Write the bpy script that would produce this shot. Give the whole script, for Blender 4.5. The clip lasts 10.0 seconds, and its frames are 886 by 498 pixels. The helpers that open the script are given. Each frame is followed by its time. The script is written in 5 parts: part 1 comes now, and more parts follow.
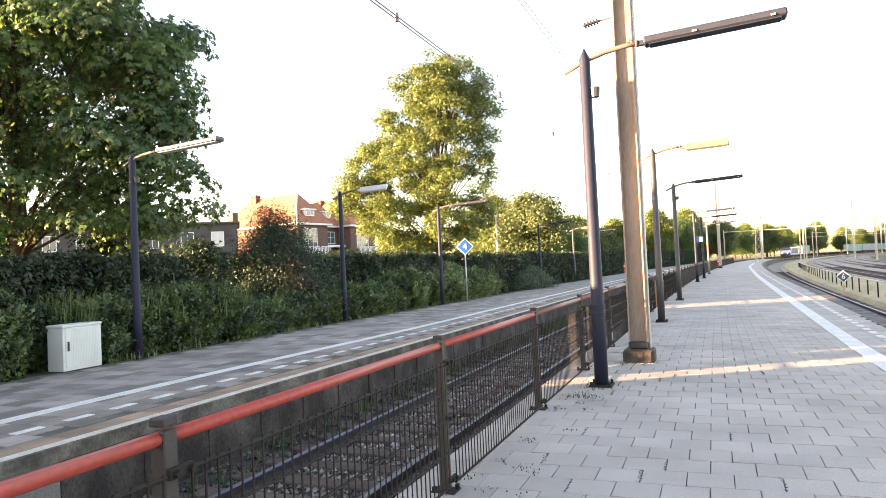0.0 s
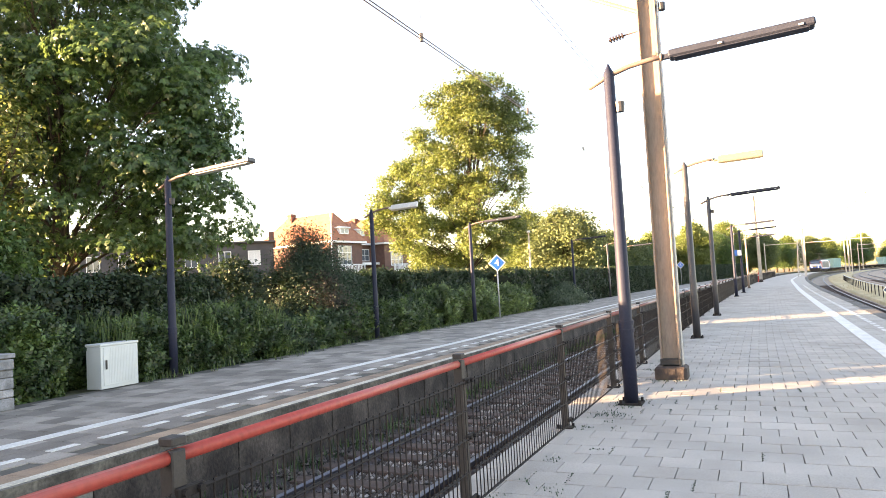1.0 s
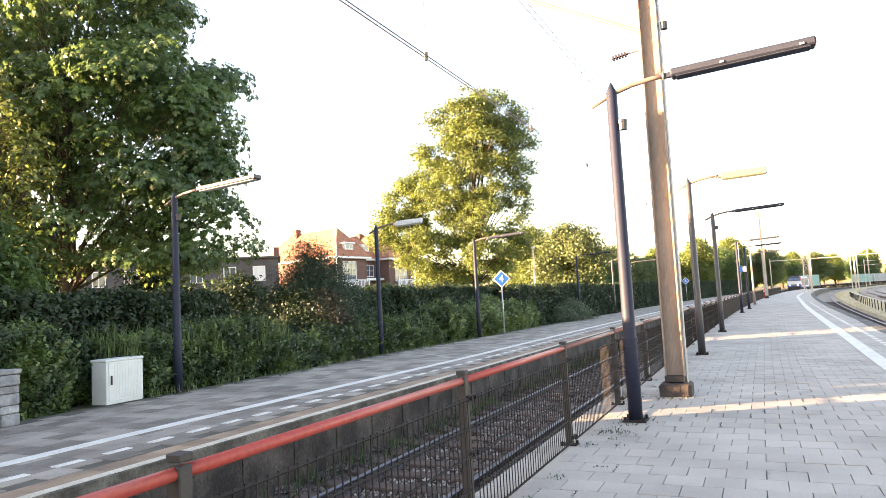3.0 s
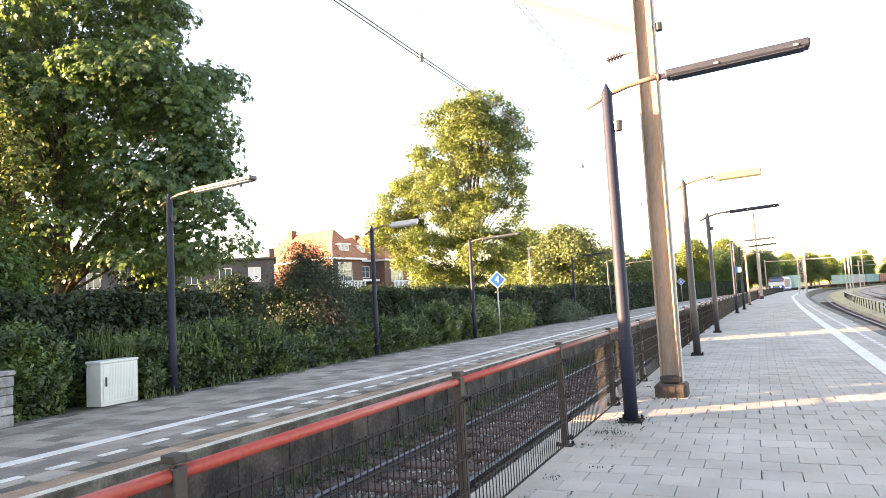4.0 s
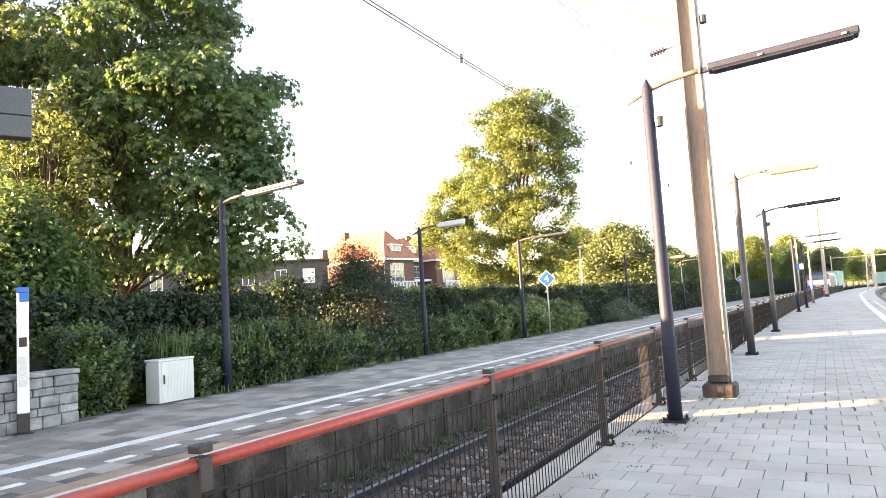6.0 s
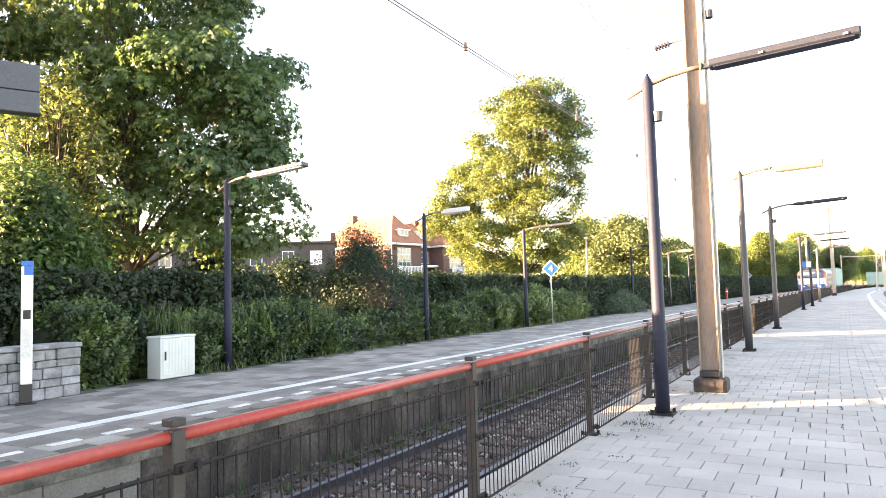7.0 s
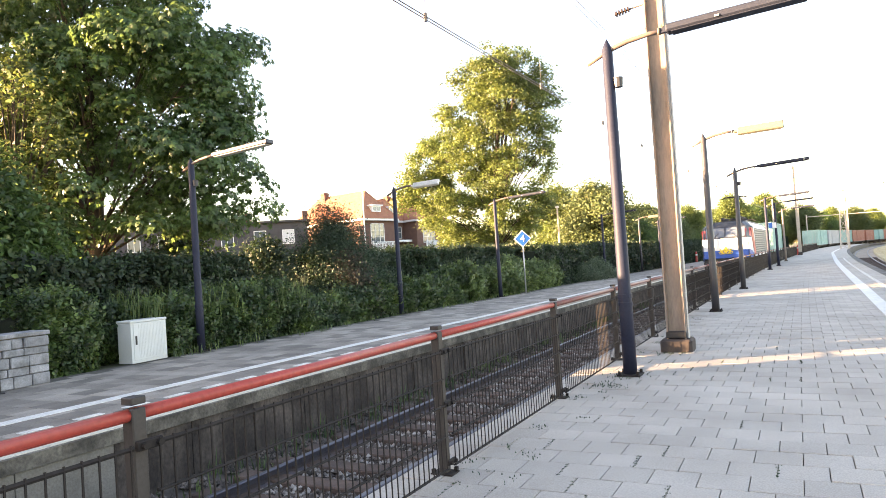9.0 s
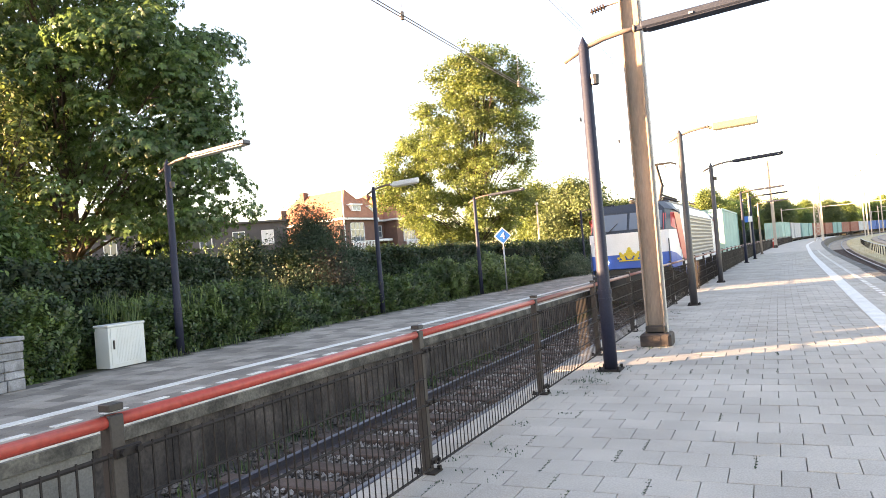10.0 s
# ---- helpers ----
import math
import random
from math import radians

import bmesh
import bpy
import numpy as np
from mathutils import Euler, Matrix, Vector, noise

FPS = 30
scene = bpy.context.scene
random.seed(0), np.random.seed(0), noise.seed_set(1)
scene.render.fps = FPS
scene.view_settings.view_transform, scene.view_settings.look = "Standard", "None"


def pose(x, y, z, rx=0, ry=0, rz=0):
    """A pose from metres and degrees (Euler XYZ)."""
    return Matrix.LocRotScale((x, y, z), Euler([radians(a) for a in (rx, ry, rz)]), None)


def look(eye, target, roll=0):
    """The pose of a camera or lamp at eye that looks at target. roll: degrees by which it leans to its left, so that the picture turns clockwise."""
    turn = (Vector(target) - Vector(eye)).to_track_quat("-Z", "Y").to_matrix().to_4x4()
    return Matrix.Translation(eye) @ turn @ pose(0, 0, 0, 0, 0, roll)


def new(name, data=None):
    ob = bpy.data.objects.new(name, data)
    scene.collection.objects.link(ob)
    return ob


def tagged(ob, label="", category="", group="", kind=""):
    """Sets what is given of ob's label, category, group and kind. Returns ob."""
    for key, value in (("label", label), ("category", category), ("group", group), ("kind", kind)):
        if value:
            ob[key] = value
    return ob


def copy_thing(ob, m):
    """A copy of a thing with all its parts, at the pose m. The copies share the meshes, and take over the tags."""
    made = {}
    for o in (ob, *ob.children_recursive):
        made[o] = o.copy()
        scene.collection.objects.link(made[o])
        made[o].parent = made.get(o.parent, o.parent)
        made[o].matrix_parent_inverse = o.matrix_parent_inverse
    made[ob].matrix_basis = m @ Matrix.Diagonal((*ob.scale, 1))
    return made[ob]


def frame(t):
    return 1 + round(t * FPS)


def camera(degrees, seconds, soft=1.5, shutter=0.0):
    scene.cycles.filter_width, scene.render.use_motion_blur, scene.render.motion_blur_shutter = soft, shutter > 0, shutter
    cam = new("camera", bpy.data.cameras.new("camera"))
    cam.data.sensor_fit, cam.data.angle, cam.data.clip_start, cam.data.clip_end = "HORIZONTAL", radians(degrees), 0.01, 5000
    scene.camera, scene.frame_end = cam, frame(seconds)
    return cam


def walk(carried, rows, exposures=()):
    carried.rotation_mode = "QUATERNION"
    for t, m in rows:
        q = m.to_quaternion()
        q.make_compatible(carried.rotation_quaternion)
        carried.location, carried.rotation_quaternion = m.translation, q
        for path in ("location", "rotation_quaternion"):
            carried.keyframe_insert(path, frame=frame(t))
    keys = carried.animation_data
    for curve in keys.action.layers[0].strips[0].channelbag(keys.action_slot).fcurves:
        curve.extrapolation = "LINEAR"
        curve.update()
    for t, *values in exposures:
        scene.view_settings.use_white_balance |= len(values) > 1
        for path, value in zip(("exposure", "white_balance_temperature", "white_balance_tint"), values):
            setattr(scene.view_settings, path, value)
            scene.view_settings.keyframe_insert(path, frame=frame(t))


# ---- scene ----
cam = camera(66.7, 10.0, soft=0.75)
PATH = [
    (0, (-0.433, -0.514, 1.537), (-1.117, 1.364, 1.593), -2.7),
    (0.5, (-0.426, -0.501, 1.544), (-1.109, 1.377, 1.63), -2.4),
    (1, (-0.327, -0.479, 1.542), (-1.103, 1.361, 1.652), -3.2),
    (1.5, (-0.292, -0.494, 1.551), (-1.031, 1.358, 1.71), -3.1),
    (2, (-0.302, -0.507, 1.553), (-1.069, 1.333, 1.718), -3.3),
    (2.5, (-0.303, -0.521, 1.553), (-1.089, 1.311, 1.709), -3.1),
    (4, (-0.301, -0.521, 1.551), (-1.074, 1.316, 1.71), -3.2),
    (4.5, (-0.294, -0.523, 1.551), (-1.06, 1.319, 1.693), -3.3),
    (5, (-0.238, -0.51, 1.553), (-1.11, 1.284, 1.704), -3.7),
    (5.2, (-0.176, -0.516, 1.554), (-1.105, 1.247, 1.723), -2.3),
    (6.3, (-0.094, -0.516, 1.529), (-1.002, 1.258, 1.694), -3.7),
    (6.5, (-0.043, -0.534, 1.535), (-0.943, 1.245, 1.694), -3.0),
    (7, (0.054, -0.525, 1.536), (-0.885, 1.236, 1.664), -1.6),
    (7.5, (0.101, -0.509, 1.521), (-0.829, 1.258, 1.63), -3.2),
    (8, (0.121, -0.511, 1.515), (-0.751, 1.288, 1.599), -2.9),
    (8.5, (0.127, -0.507, 1.509), (-0.763, 1.282, 1.585), -2.8),
    (9, (0.148, -0.515, 1.509), (-0.728, 1.282, 1.556), -3.8),
    (9.5, (0.153, -0.518, 1.512), (-0.71, 1.286, 1.563), -4.2),
    (10, (0.155, -0.513, 1.516), (-0.67, 1.309, 1.553), -4.7),
]
EXPOSURE = [(0, 3.38, 8000, 28), (1, 3.49, 8000, 28), (2.5, 3.52, 8000, 28), (5, 3.55, 8000, 28), (6.5, 3.85, 8000, 28), (7.5, 3.9, 8000, 28), (8.2, 3.7, 8000, 28), (10, 3.43, 8000, 28)]
walk(cam, [(t, look(eye, target, roll)) for t, eye, target, roll in PATH], EXPOSURE)

# a low evening sun behind the hedge and the gardens
SUN_AZ, SUN_EL = 241.5, 5.4
world = bpy.data.worlds.new("world")
scene.world = world
world.use_nodes = True
sky = world.node_tree.nodes.new("ShaderNodeTexSky")
sky.sky_type, sky.sun_disc = "NISHITA", False
sky.sun_elevation, sky.sun_rotation = radians(SUN_EL), radians(SUN_AZ)
sky.air_density, sky.dust_density = 0.8, 0.7
back = world.node_tree.nodes["Background"]
world.node_tree.links.new(sky.outputs[0], back.inputs[0])
back.inputs[1].default_value = 0.12
sun = new("sun", bpy.data.lights.new("sun", "SUN"))
sun.data.energy, sun.data.angle, sun.data.color = 5.0, radians(0.35), (1.0, 0.77, 0.48)
sun_dir = Vector((math.sin(radians(SUN_AZ)) * math.cos(radians(SUN_EL)), math.cos(radians(SUN_AZ)) * math.cos(radians(SUN_EL)), math.sin(radians(SUN_EL))))
sun.matrix_world = look(sun_dir * 200, (0, 0, 0))

# ---- plan: the line bends gently to the right; u is the distance from its own axis, y runs along it
def bend(y):
    return 0.027 * y + 0.00035 * y * abs(y) + (0.0005 * (y - 130) ** 2 if y > 130 else 0.0)


def slope(y):
    return (bend(y + 0.1) - bend(y - 0.1)) / 0.2


def at(u, y, z=0.0):
    return Vector((u + bend(y), y, z))


def turn(y):
    return -math.degrees(math.atan(slope(y)))


def stations(y0, y1, near=1.0, far=4.0):
    ys, y = [], y0
    while y < y1 - 0.01:
        ys.append(y)
        y += near if y < 40 else far
    return ys + [y1]


RAIL_Z, BED_Z = -0.62, -0.8
FENCE_U, EDGE_L, LINE_L, HEDGE_U = -2.2, -6.2, -7.75, -10.8

# ---- materials
def material(name, base, other=None, rough=0.7, scale=4.0, fine=60.0, mix=0.5, bump=0.15, metal=0.0, island=0.0, piece=0.0, translucent=0.0, emit=0.0, spec=0.5, stretch=(1, 1, 1), contrast=0.2, placed=False):
    m = bpy.data.materials.new(name)
    m.use_nodes = True
    nodes, links = m.node_tree.nodes, m.node_tree.links
    shader, out = nodes["Principled BSDF"], nodes["Material Output"]
    shader.inputs["Roughness"].default_value = rough
    shader.inputs["Metallic"].default_value = metal
    shader.inputs["Specular IOR Level"].default_value = spec
    other = other or tuple(c * 0.7 for c in base)
    coord = nodes.new("ShaderNodeTexCoord")
    mapping = nodes.new("ShaderNodeMapping")
    mapping.inputs["Scale"].default_value = stretch
    links.new(nodes.new("ShaderNodeNewGeometry").outputs["Position"] if placed else coord.outputs["Object"], mapping.inputs[0])
    big, small = nodes.new("ShaderNodeTexNoise"), nodes.new("ShaderNodeTexNoise")
    big.inputs["Scale"].default_value, small.inputs["Scale"].default_value = scale, fine
    big.inputs["Detail"].default_value, small.inputs["Detail"].default_value = 5, 3
    for n in (big, small):
        links.new(mapping.outputs[0], n.inputs["Vector"])
    blend = nodes.new("ShaderNodeMix")
    blend.data_type = "RGBA"
    blend.inputs[6].default_value, blend.inputs[7].default_value = (*base, 1), (*other, 1)
    ramp = nodes.new("ShaderNodeMapRange")
    ramp.inputs[1].default_value, ramp.inputs[2].default_value = 0.35, 0.68
    ramp.inputs[4].default_value = mix * 1.6
    links.new(big.outputs[0], ramp.inputs[0])
    links.new(ramp.outputs[0], blend.inputs[0])
    grain = nodes.new("ShaderNodeHueSaturation")
    value = nodes.new("ShaderNodeMapRange")
    value.inputs[1].default_value, value.inputs[2].default_value = 0.25, 0.75
    value.inputs[3].default_value, value.inputs[4].default_value = 1 - contrast, 1 + contrast
    links.new(small.outputs[0], value.inputs[0])
    last = value.outputs[0]
    for amount, source in ((island, "geo"), (piece, "obj")):
        if amount:
            if source == "geo":
                rnd = nodes.new("ShaderNodeNewGeometry").outputs["Random Per Island"]
            else:
                rnd = nodes.new("ShaderNodeObjectInfo").outputs["Random"]
            spread, times = nodes.new("ShaderNodeMapRange"), nodes.new("ShaderNodeMath")
            spread.inputs[3].default_value, spread.inputs[4].default_value = 1 - amount, 1 + amount
            times.operation = "MULTIPLY"
            links.new(rnd, spread.inputs[0])
            links.new(last, times.inputs[0])
            links.new(spread.outputs[0], times.inputs[1])
            last = times.outputs[0]
    links.new(last, grain.inputs["Value"])
    links.new(blend.outputs[2], grain.inputs["Color"])
    links.new(grain.outputs[0], shader.inputs["Base Color"])
    if bump:
        b = nodes.new("ShaderNodeBump")
        b.inputs["Strength"].default_value, b.inputs["Distance"].default_value = bump, 0.02
        links.new(small.outputs[0], b.inputs["Height"])
        links.new(b.outputs[0], shader.inputs["Normal"])
    if translucent:
        tr, add = nodes.new("ShaderNodeBsdfTranslucent"), nodes.new("ShaderNodeMixShader")
        warm = nodes.new("ShaderNodeHueSaturation")
        warm.inputs["Hue"].default_value, warm.inputs["Value"].default_value = 0.475, 1.7
        links.new(grain.outputs[0], warm.inputs["Color"])
        links.new(warm.outputs[0], tr.inputs[0])
        add.inputs[0].default_value = translucent
        links.new(shader.outputs[0], add.inputs[1])
        links.new(tr.outputs[0], add.inputs[2])
        links.new(add.outputs[0], out.inputs[0])
    if emit:
        links.new(grain.outputs[0], shader.inputs["Emission Color"])
        shader.inputs["Emission Strength"].default_value = emit
    return m


def glass(name, tint=(0.02, 0.025, 0.03), rough=0.06):
    m = bpy.data.materials.new(name)
    m.use_nodes = True
    s = m.node_tree.nodes["Principled BSDF"]
    s.inputs["Base Color"].default_value = (*tint, 1)
    s.inputs["Roughness"].default_value, s.inputs["Specular IOR Level"].default_value = rough, 0.9
    return m


M = dict(
    paver=material("paver_grey", (0.46, 0.428, 0.378), (0.34, 0.312, 0.272), 0.85, 0.8, 90, 0.6, 0.3, piece=0.07, island=0.07, placed=True),
    joint=material("joint_sand", (0.12, 0.112, 0.095), (0.07, 0.066, 0.054), 0.95, 3, 80),
    tile=material("platform_tile", (0.325, 0.29, 0.25), (0.135, 0.115, 0.096), 0.85, 2.2, 45, 0.3, 0.25, piece=0.36, island=0.36, placed=True),
    warm_tile=material("ochre_tile", (0.36, 0.25, 0.17), (0.2, 0.145, 0.105), 0.85, 2.2, 50, 0.6, 0.2, piece=0.16, placed=True),
    paint=material("line_paint", (0.7, 0.69, 0.65), (0.46, 0.45, 0.42), 0.7, 3, 40, 0.35, 0.1),
    paint_cream=material("worn_cream_paint", (0.6, 0.555, 0.46), (0.36, 0.33, 0.28), 0.75, 4, 40, 0.4, 0.15, contrast=0.3),
    concrete=material("edge_concrete", (0.17, 0.16, 0.145), (0.06, 0.056, 0.05), 0.9, 2.5, 40, 0.8, 0.4),
    lip=material("edge_lip", (0.15, 0.138, 0.115), (0.055, 0.05, 0.042), 0.95, 3, 30, 0.85, 0.5, contrast=0.35),
    wall_dark=material("stained_wall", (0.095, 0.076, 0.062), (0.034, 0.026, 0.021), 0.95, 2.4, 26, 0.8, 0.7, stretch=(1, 1.0, 0.75), piece=0.12, contrast=0.42, placed=True),
    wall_clean=material("plain_wall_panel", (0.2, 0.185, 0.158), (0.12, 0.108, 0.09), 0.92, 1.6, 40, 0.6, 0.4, contrast=0.2, placed=True),
    pale_stone=material("pale_ballast", (0.3, 0.28, 0.26), (0.17, 0.15, 0.135), 0.95, 3, 40, 0.6, 0.5, island=0.5),
    ballast=material("ballast", (0.125, 0.104, 0.09), (0.05, 0.041, 0.035), 0.95, 3, 40, 0.6, 0.6, island=0.6),
    # paler and warmer than the stone: the yard's sunlight is in the colour
    yard_ballast=material("yard_ballast", (0.4, 0.33, 0.26), (0.26, 0.21, 0.165), 0.95, 0.8, 30, 0.6, 0.6, contrast=0.3),
    rail=material("rail_steel", (0.13, 0.132, 0.16), (0.1, 0.098, 0.11), 0.4, 3, 60, 0.4, 0.05, metal=0.9),
    rust=material("rail_web", (0.06, 0.06, 0.075), (0.09, 0.055, 0.04), 0.5, 4, 70, 0.6, 0.3),
    sleeper=material("sleeper_wood", (0.105, 0.068, 0.052), (0.055, 0.038, 0.031), 0.9, 4, 50, 0.6, 0.4, piece=0.2, placed=True),
    dark_steel=material("fence_steel", (0.018, 0.015, 0.014), (0.03, 0.025, 0.023), 0.7, 6, 60, 0.4, 0.1, spec=0.2),
    post_steel=material("fence_post_steel", (0.03, 0.025, 0.023), (0.042, 0.035, 0.031), 0.6, 6, 60, 0.4, 0.1),
    red_rail=material("red_handrail", (0.4, 0.055, 0.038), (0.31, 0.05, 0.04), 0.42, 5, 40, 0.35, 0.06, spec=0.5),
    rusty_rail=material("brown_handrail", (0.22, 0.07, 0.055), (0.16, 0.08, 0.07), 0.45, 5, 40, 0.5, 0.08),
    post_blue=material("lamp_post_blue", (0.018, 0.022, 0.043), (0.025, 0.028, 0.044), 0.55, 3, 50, 0.4, 0.05, spec=0.22),
    post_grey=material("lamp_post_grey", (0.036, 0.037, 0.044), (0.055, 0.05, 0.05), 0.45, 3, 50, 0.5, 0.05),
    lamp_arm=material("lamp_arm", (0.17, 0.12, 0.1), (0.12, 0.1, 0.09), 0.5, 5, 50, 0.5, 0.05),
    lamp_head=material("lamp_head", (0.026, 0.032, 0.05), (0.02, 0.024, 0.038), 0.6, 4, 50, 0.4, 0.04, spec=0.25),
    lamp_cream=material("lamp_cream", (0.19, 0.18, 0.125), (0.16, 0.15, 0.105), 0.5, 4, 50, 0.4, 0.04),
    diffuser=material("lamp_diffuser", (0.6, 0.6, 0.58), (0.5, 0.5, 0.48), 0.35, 5, 30, 0.3, 0.0),
    mast=material("mast_rust", (0.27, 0.215, 0.175), (0.18, 0.14, 0.115), 0.65, 3, 45, 0.6, 0.15, stretch=(1, 1, 0.2)),
    mast_far=material("mast_grey", (0.5, 0.46, 0.4), (0.4, 0.36, 0.3), 0.6, 3, 40, 0.5, 0.1),
    footing=material("footing", (0.075, 0.055, 0.045), (0.035, 0.03, 0.03), 0.9, 8, 50, 0.6, 0.4),
    insulator=material("insulator_brown", (0.04, 0.026, 0.022), (0.03, 0.022, 0.02), 0.4, 5, 30, 0.4, 0.0),
    wire=material("wire", (0.2, 0.17, 0.15), (0.15, 0.13, 0.12), 0.5, 5, 30, 0.4, 0.0, metal=0.5),
    sign_blue=material("sign_blue", (0.008, 0.14, 0.5), (0.008, 0.12, 0.42), 0.4, 4, 30, 0.2, 0.0),
    sign_dark=material("sign_dark_blue", (0.05, 0.08, 0.13), (0.04, 0.06, 0.1), 0.4, 4, 30, 0.2, 0.0),
    info_grey=material("info_box_grey", (0.075, 0.085, 0.1), (0.06, 0.068, 0.08), 0.5, 3, 40, 0.4, 0.03),
    white=material("white_paint", (0.8, 0.8, 0.79), (0.7, 0.7, 0.69), 0.45, 3, 40, 0.3, 0.03, contrast=0.05),
    cabinet=material("cabinet_white", (0.56, 0.59, 0.58), (0.46, 0.49, 0.48), 0.5, 2.5, 50, 0.35, 0.02, contrast=0.04),
    black=material("black_plastic", (0.02, 0.02, 0.022), (0.03, 0.03, 0.03), 0.4, 4, 40, 0.3, 0.0),
    stone=material("grey_wall_block", (0.3, 0.305, 0.32), (0.15, 0.155, 0.16), 0.9, 5, 40, 0.75, 0.6, piece=0.2, contrast=0.25, placed=True),
    galvanised=material("galvanised", (0.46, 0.47, 0.48), (0.36, 0.37, 0.38), 0.45, 5, 40, 0.4, 0.03, metal=0.6),
    bark=material("bark", (0.07, 0.052, 0.038), (0.04, 0.031, 0.024), 0.95, 5, 40, 0.6, 0.6, stretch=(1, 1, 0.3)),
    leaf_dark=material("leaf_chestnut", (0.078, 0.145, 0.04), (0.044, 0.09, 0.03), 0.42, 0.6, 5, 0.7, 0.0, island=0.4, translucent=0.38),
    # yellow-green leaf; on the second chestnut its lighter tone stands for sunlight
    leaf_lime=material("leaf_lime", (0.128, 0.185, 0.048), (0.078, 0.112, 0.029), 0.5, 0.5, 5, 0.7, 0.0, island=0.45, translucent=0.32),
    leaf_far=material("leaf_far", (0.105, 0.145, 0.05), (0.065, 0.095, 0.035), 0.6, 0.4, 3, 0.6, 0.0, island=0.35, translucent=0.18),
    leaf_hedge=material("leaf_hedge", (0.024, 0.05, 0.018), (0.014, 0.03, 0.012), 0.55, 0.8, 6, 0.6, 0.0, island=0.4, translucent=0.22),
    leaf_shrub=material("leaf_shrub", (0.085, 0.145, 0.036), (0.024, 0.052, 0.018), 0.5, 1.5, 6, 0.85, 0.0, island=0.5, translucent=0.28),
    leaf_pale=material("leaf_climber", (0.14, 0.21, 0.07), (0.06, 0.1, 0.035), 0.5, 1.2, 6, 0.8, 0.0, island=0.45, translucent=0.3),
    leaf_grey_green=material("leaf_grey_green", (0.1, 0.145, 0.085), (0.06, 0.09, 0.05), 0.55, 1.2, 6, 0.6, 0.0, island=0.35, translucent=0.2),
    leaf_grey=material("leaf_conifer", (0.042, 0.082, 0.044), (0.025, 0.046, 0.027), 0.6, 1.2, 6, 0.6, 0.0, island=0.4, translucent=0.15),
    leaf_brown=material("leaf_brown", (0.07, 0.058, 0.043), (0.045, 0.046, 0.033), 0.6, 0.9, 6, 0.6, 0.0, island=0.4, translucent=0.2),
    # near-black colour stands for the shade behind the outer leaves
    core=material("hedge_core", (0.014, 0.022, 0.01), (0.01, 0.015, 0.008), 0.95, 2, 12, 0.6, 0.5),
    grass=material("grass_blade", (0.15, 0.17, 0.055), (0.2, 0.17, 0.08), 0.7, 1, 6, 0.6, 0.0, island=0.35, translucent=0.3),
    soil=material("ground_soil", (0.16, 0.14, 0.085), (0.085, 0.1, 0.04), 0.95, 0.15, 8, 0.7, 0.5),
    # dry grass, brightened and yellowed to carry the sunlight it misses
    drygrass_sunned=material("dry_verge", (0.5, 0.41, 0.25), (0.34, 0.3, 0.17), 0.95, 0.4, 12, 0.6, 0.5),
    brick=material("house_brick", (0.17, 0.088, 0.068), (0.12, 0.066, 0.052), 0.9, 2, 30, 0.5, 0.3),
    rooftile=material("roof_tile", (0.4, 0.165, 0.09), (0.29, 0.11, 0.065), 0.75, 2, 14, 0.5, 0.3, island=0.15),
    grey_wall=material("grey_render", (0.09, 0.085, 0.09), (0.06, 0.056, 0.06), 0.9, 0.6, 20, 0.5, 0.2),
    slate=material("roof_slate", (0.09, 0.085, 0.085), (0.06, 0.06, 0.06), 0.8, 2, 20, 0.5, 0.2),
    blind=material("pale_blind", (0.7, 0.7, 0.7), (0.6, 0.6, 0.6), 0.5, 2, 30, 0.3, 0.0),
    pane=glass("window_glass", (0.1, 0.12, 0.14)),
    loco_white=material("loco_white", (0.74, 0.75, 0.77), (0.66, 0.67, 0.69), 0.4, 2, 30, 0.4, 0.01, contrast=0.04),
    loco_blue=material("loco_blue", (0.02, 0.1, 0.42), (0.02, 0.08, 0.34), 0.4, 2, 30, 0.3, 0.01, contrast=0.06),
    loco_red=material("loco_red", (0.62, 0.09, 0.08), (0.52, 0.08, 0.07), 0.4, 2, 30, 0.3, 0.01, contrast=0.06),
    loco_grey=material("loco_dark_grey", (0.035, 0.045, 0.062), (0.028, 0.036, 0.05), 0.5, 2, 30, 0.3, 0.02),
    ribbed=material("loco_ribbed_steel", (0.28, 0.28, 0.29), (0.17, 0.17, 0.18), 0.42, 2, 30, 0.4, 0.02, metal=0.3, contrast=0.08),
    yellow=material("emblem_yellow", (0.75, 0.55, 0.05), (0.6, 0.42, 0.05), 0.5, 8, 30, 0.4, 0.05),
    headlight=material("headlight", (1.0, 0.95, 0.85), (1, 0.95, 0.85), 0.3, 5, 30, 0.0, 0.0, emit=1.5),
    # grey-blue tint puts the reflected sky into the glass colour
    windscreen=glass("windscreen", (0.13, 0.16, 0.2), 0.12),
    bogie=material("bogie", (0.035, 0.03, 0.028), (0.06, 0.05, 0.04), 0.8, 4, 40, 0.5, 0.1),
    red_post=material("red_plastic", (0.6, 0.07, 0.05), (0.5, 0.06, 0.05), 0.5, 5, 30, 0.3, 0.03),
    facade=material("yard_facade", (0.35, 0.3, 0.26), (0.25, 0.22, 0.2), 0.9, 1, 20, 0.5, 0.2),
)
BOX_COLOURS = dict(teal=(0.3, 0.5, 0.46), green=(0.22, 0.42, 0.4), brown=(0.36, 0.13, 0.09), blue=(0.08, 0.2, 0.5), grey=(0.45, 0.47, 0.48), orange=(0.6, 0.25, 0.08), pale=(0.6, 0.63, 0.62))
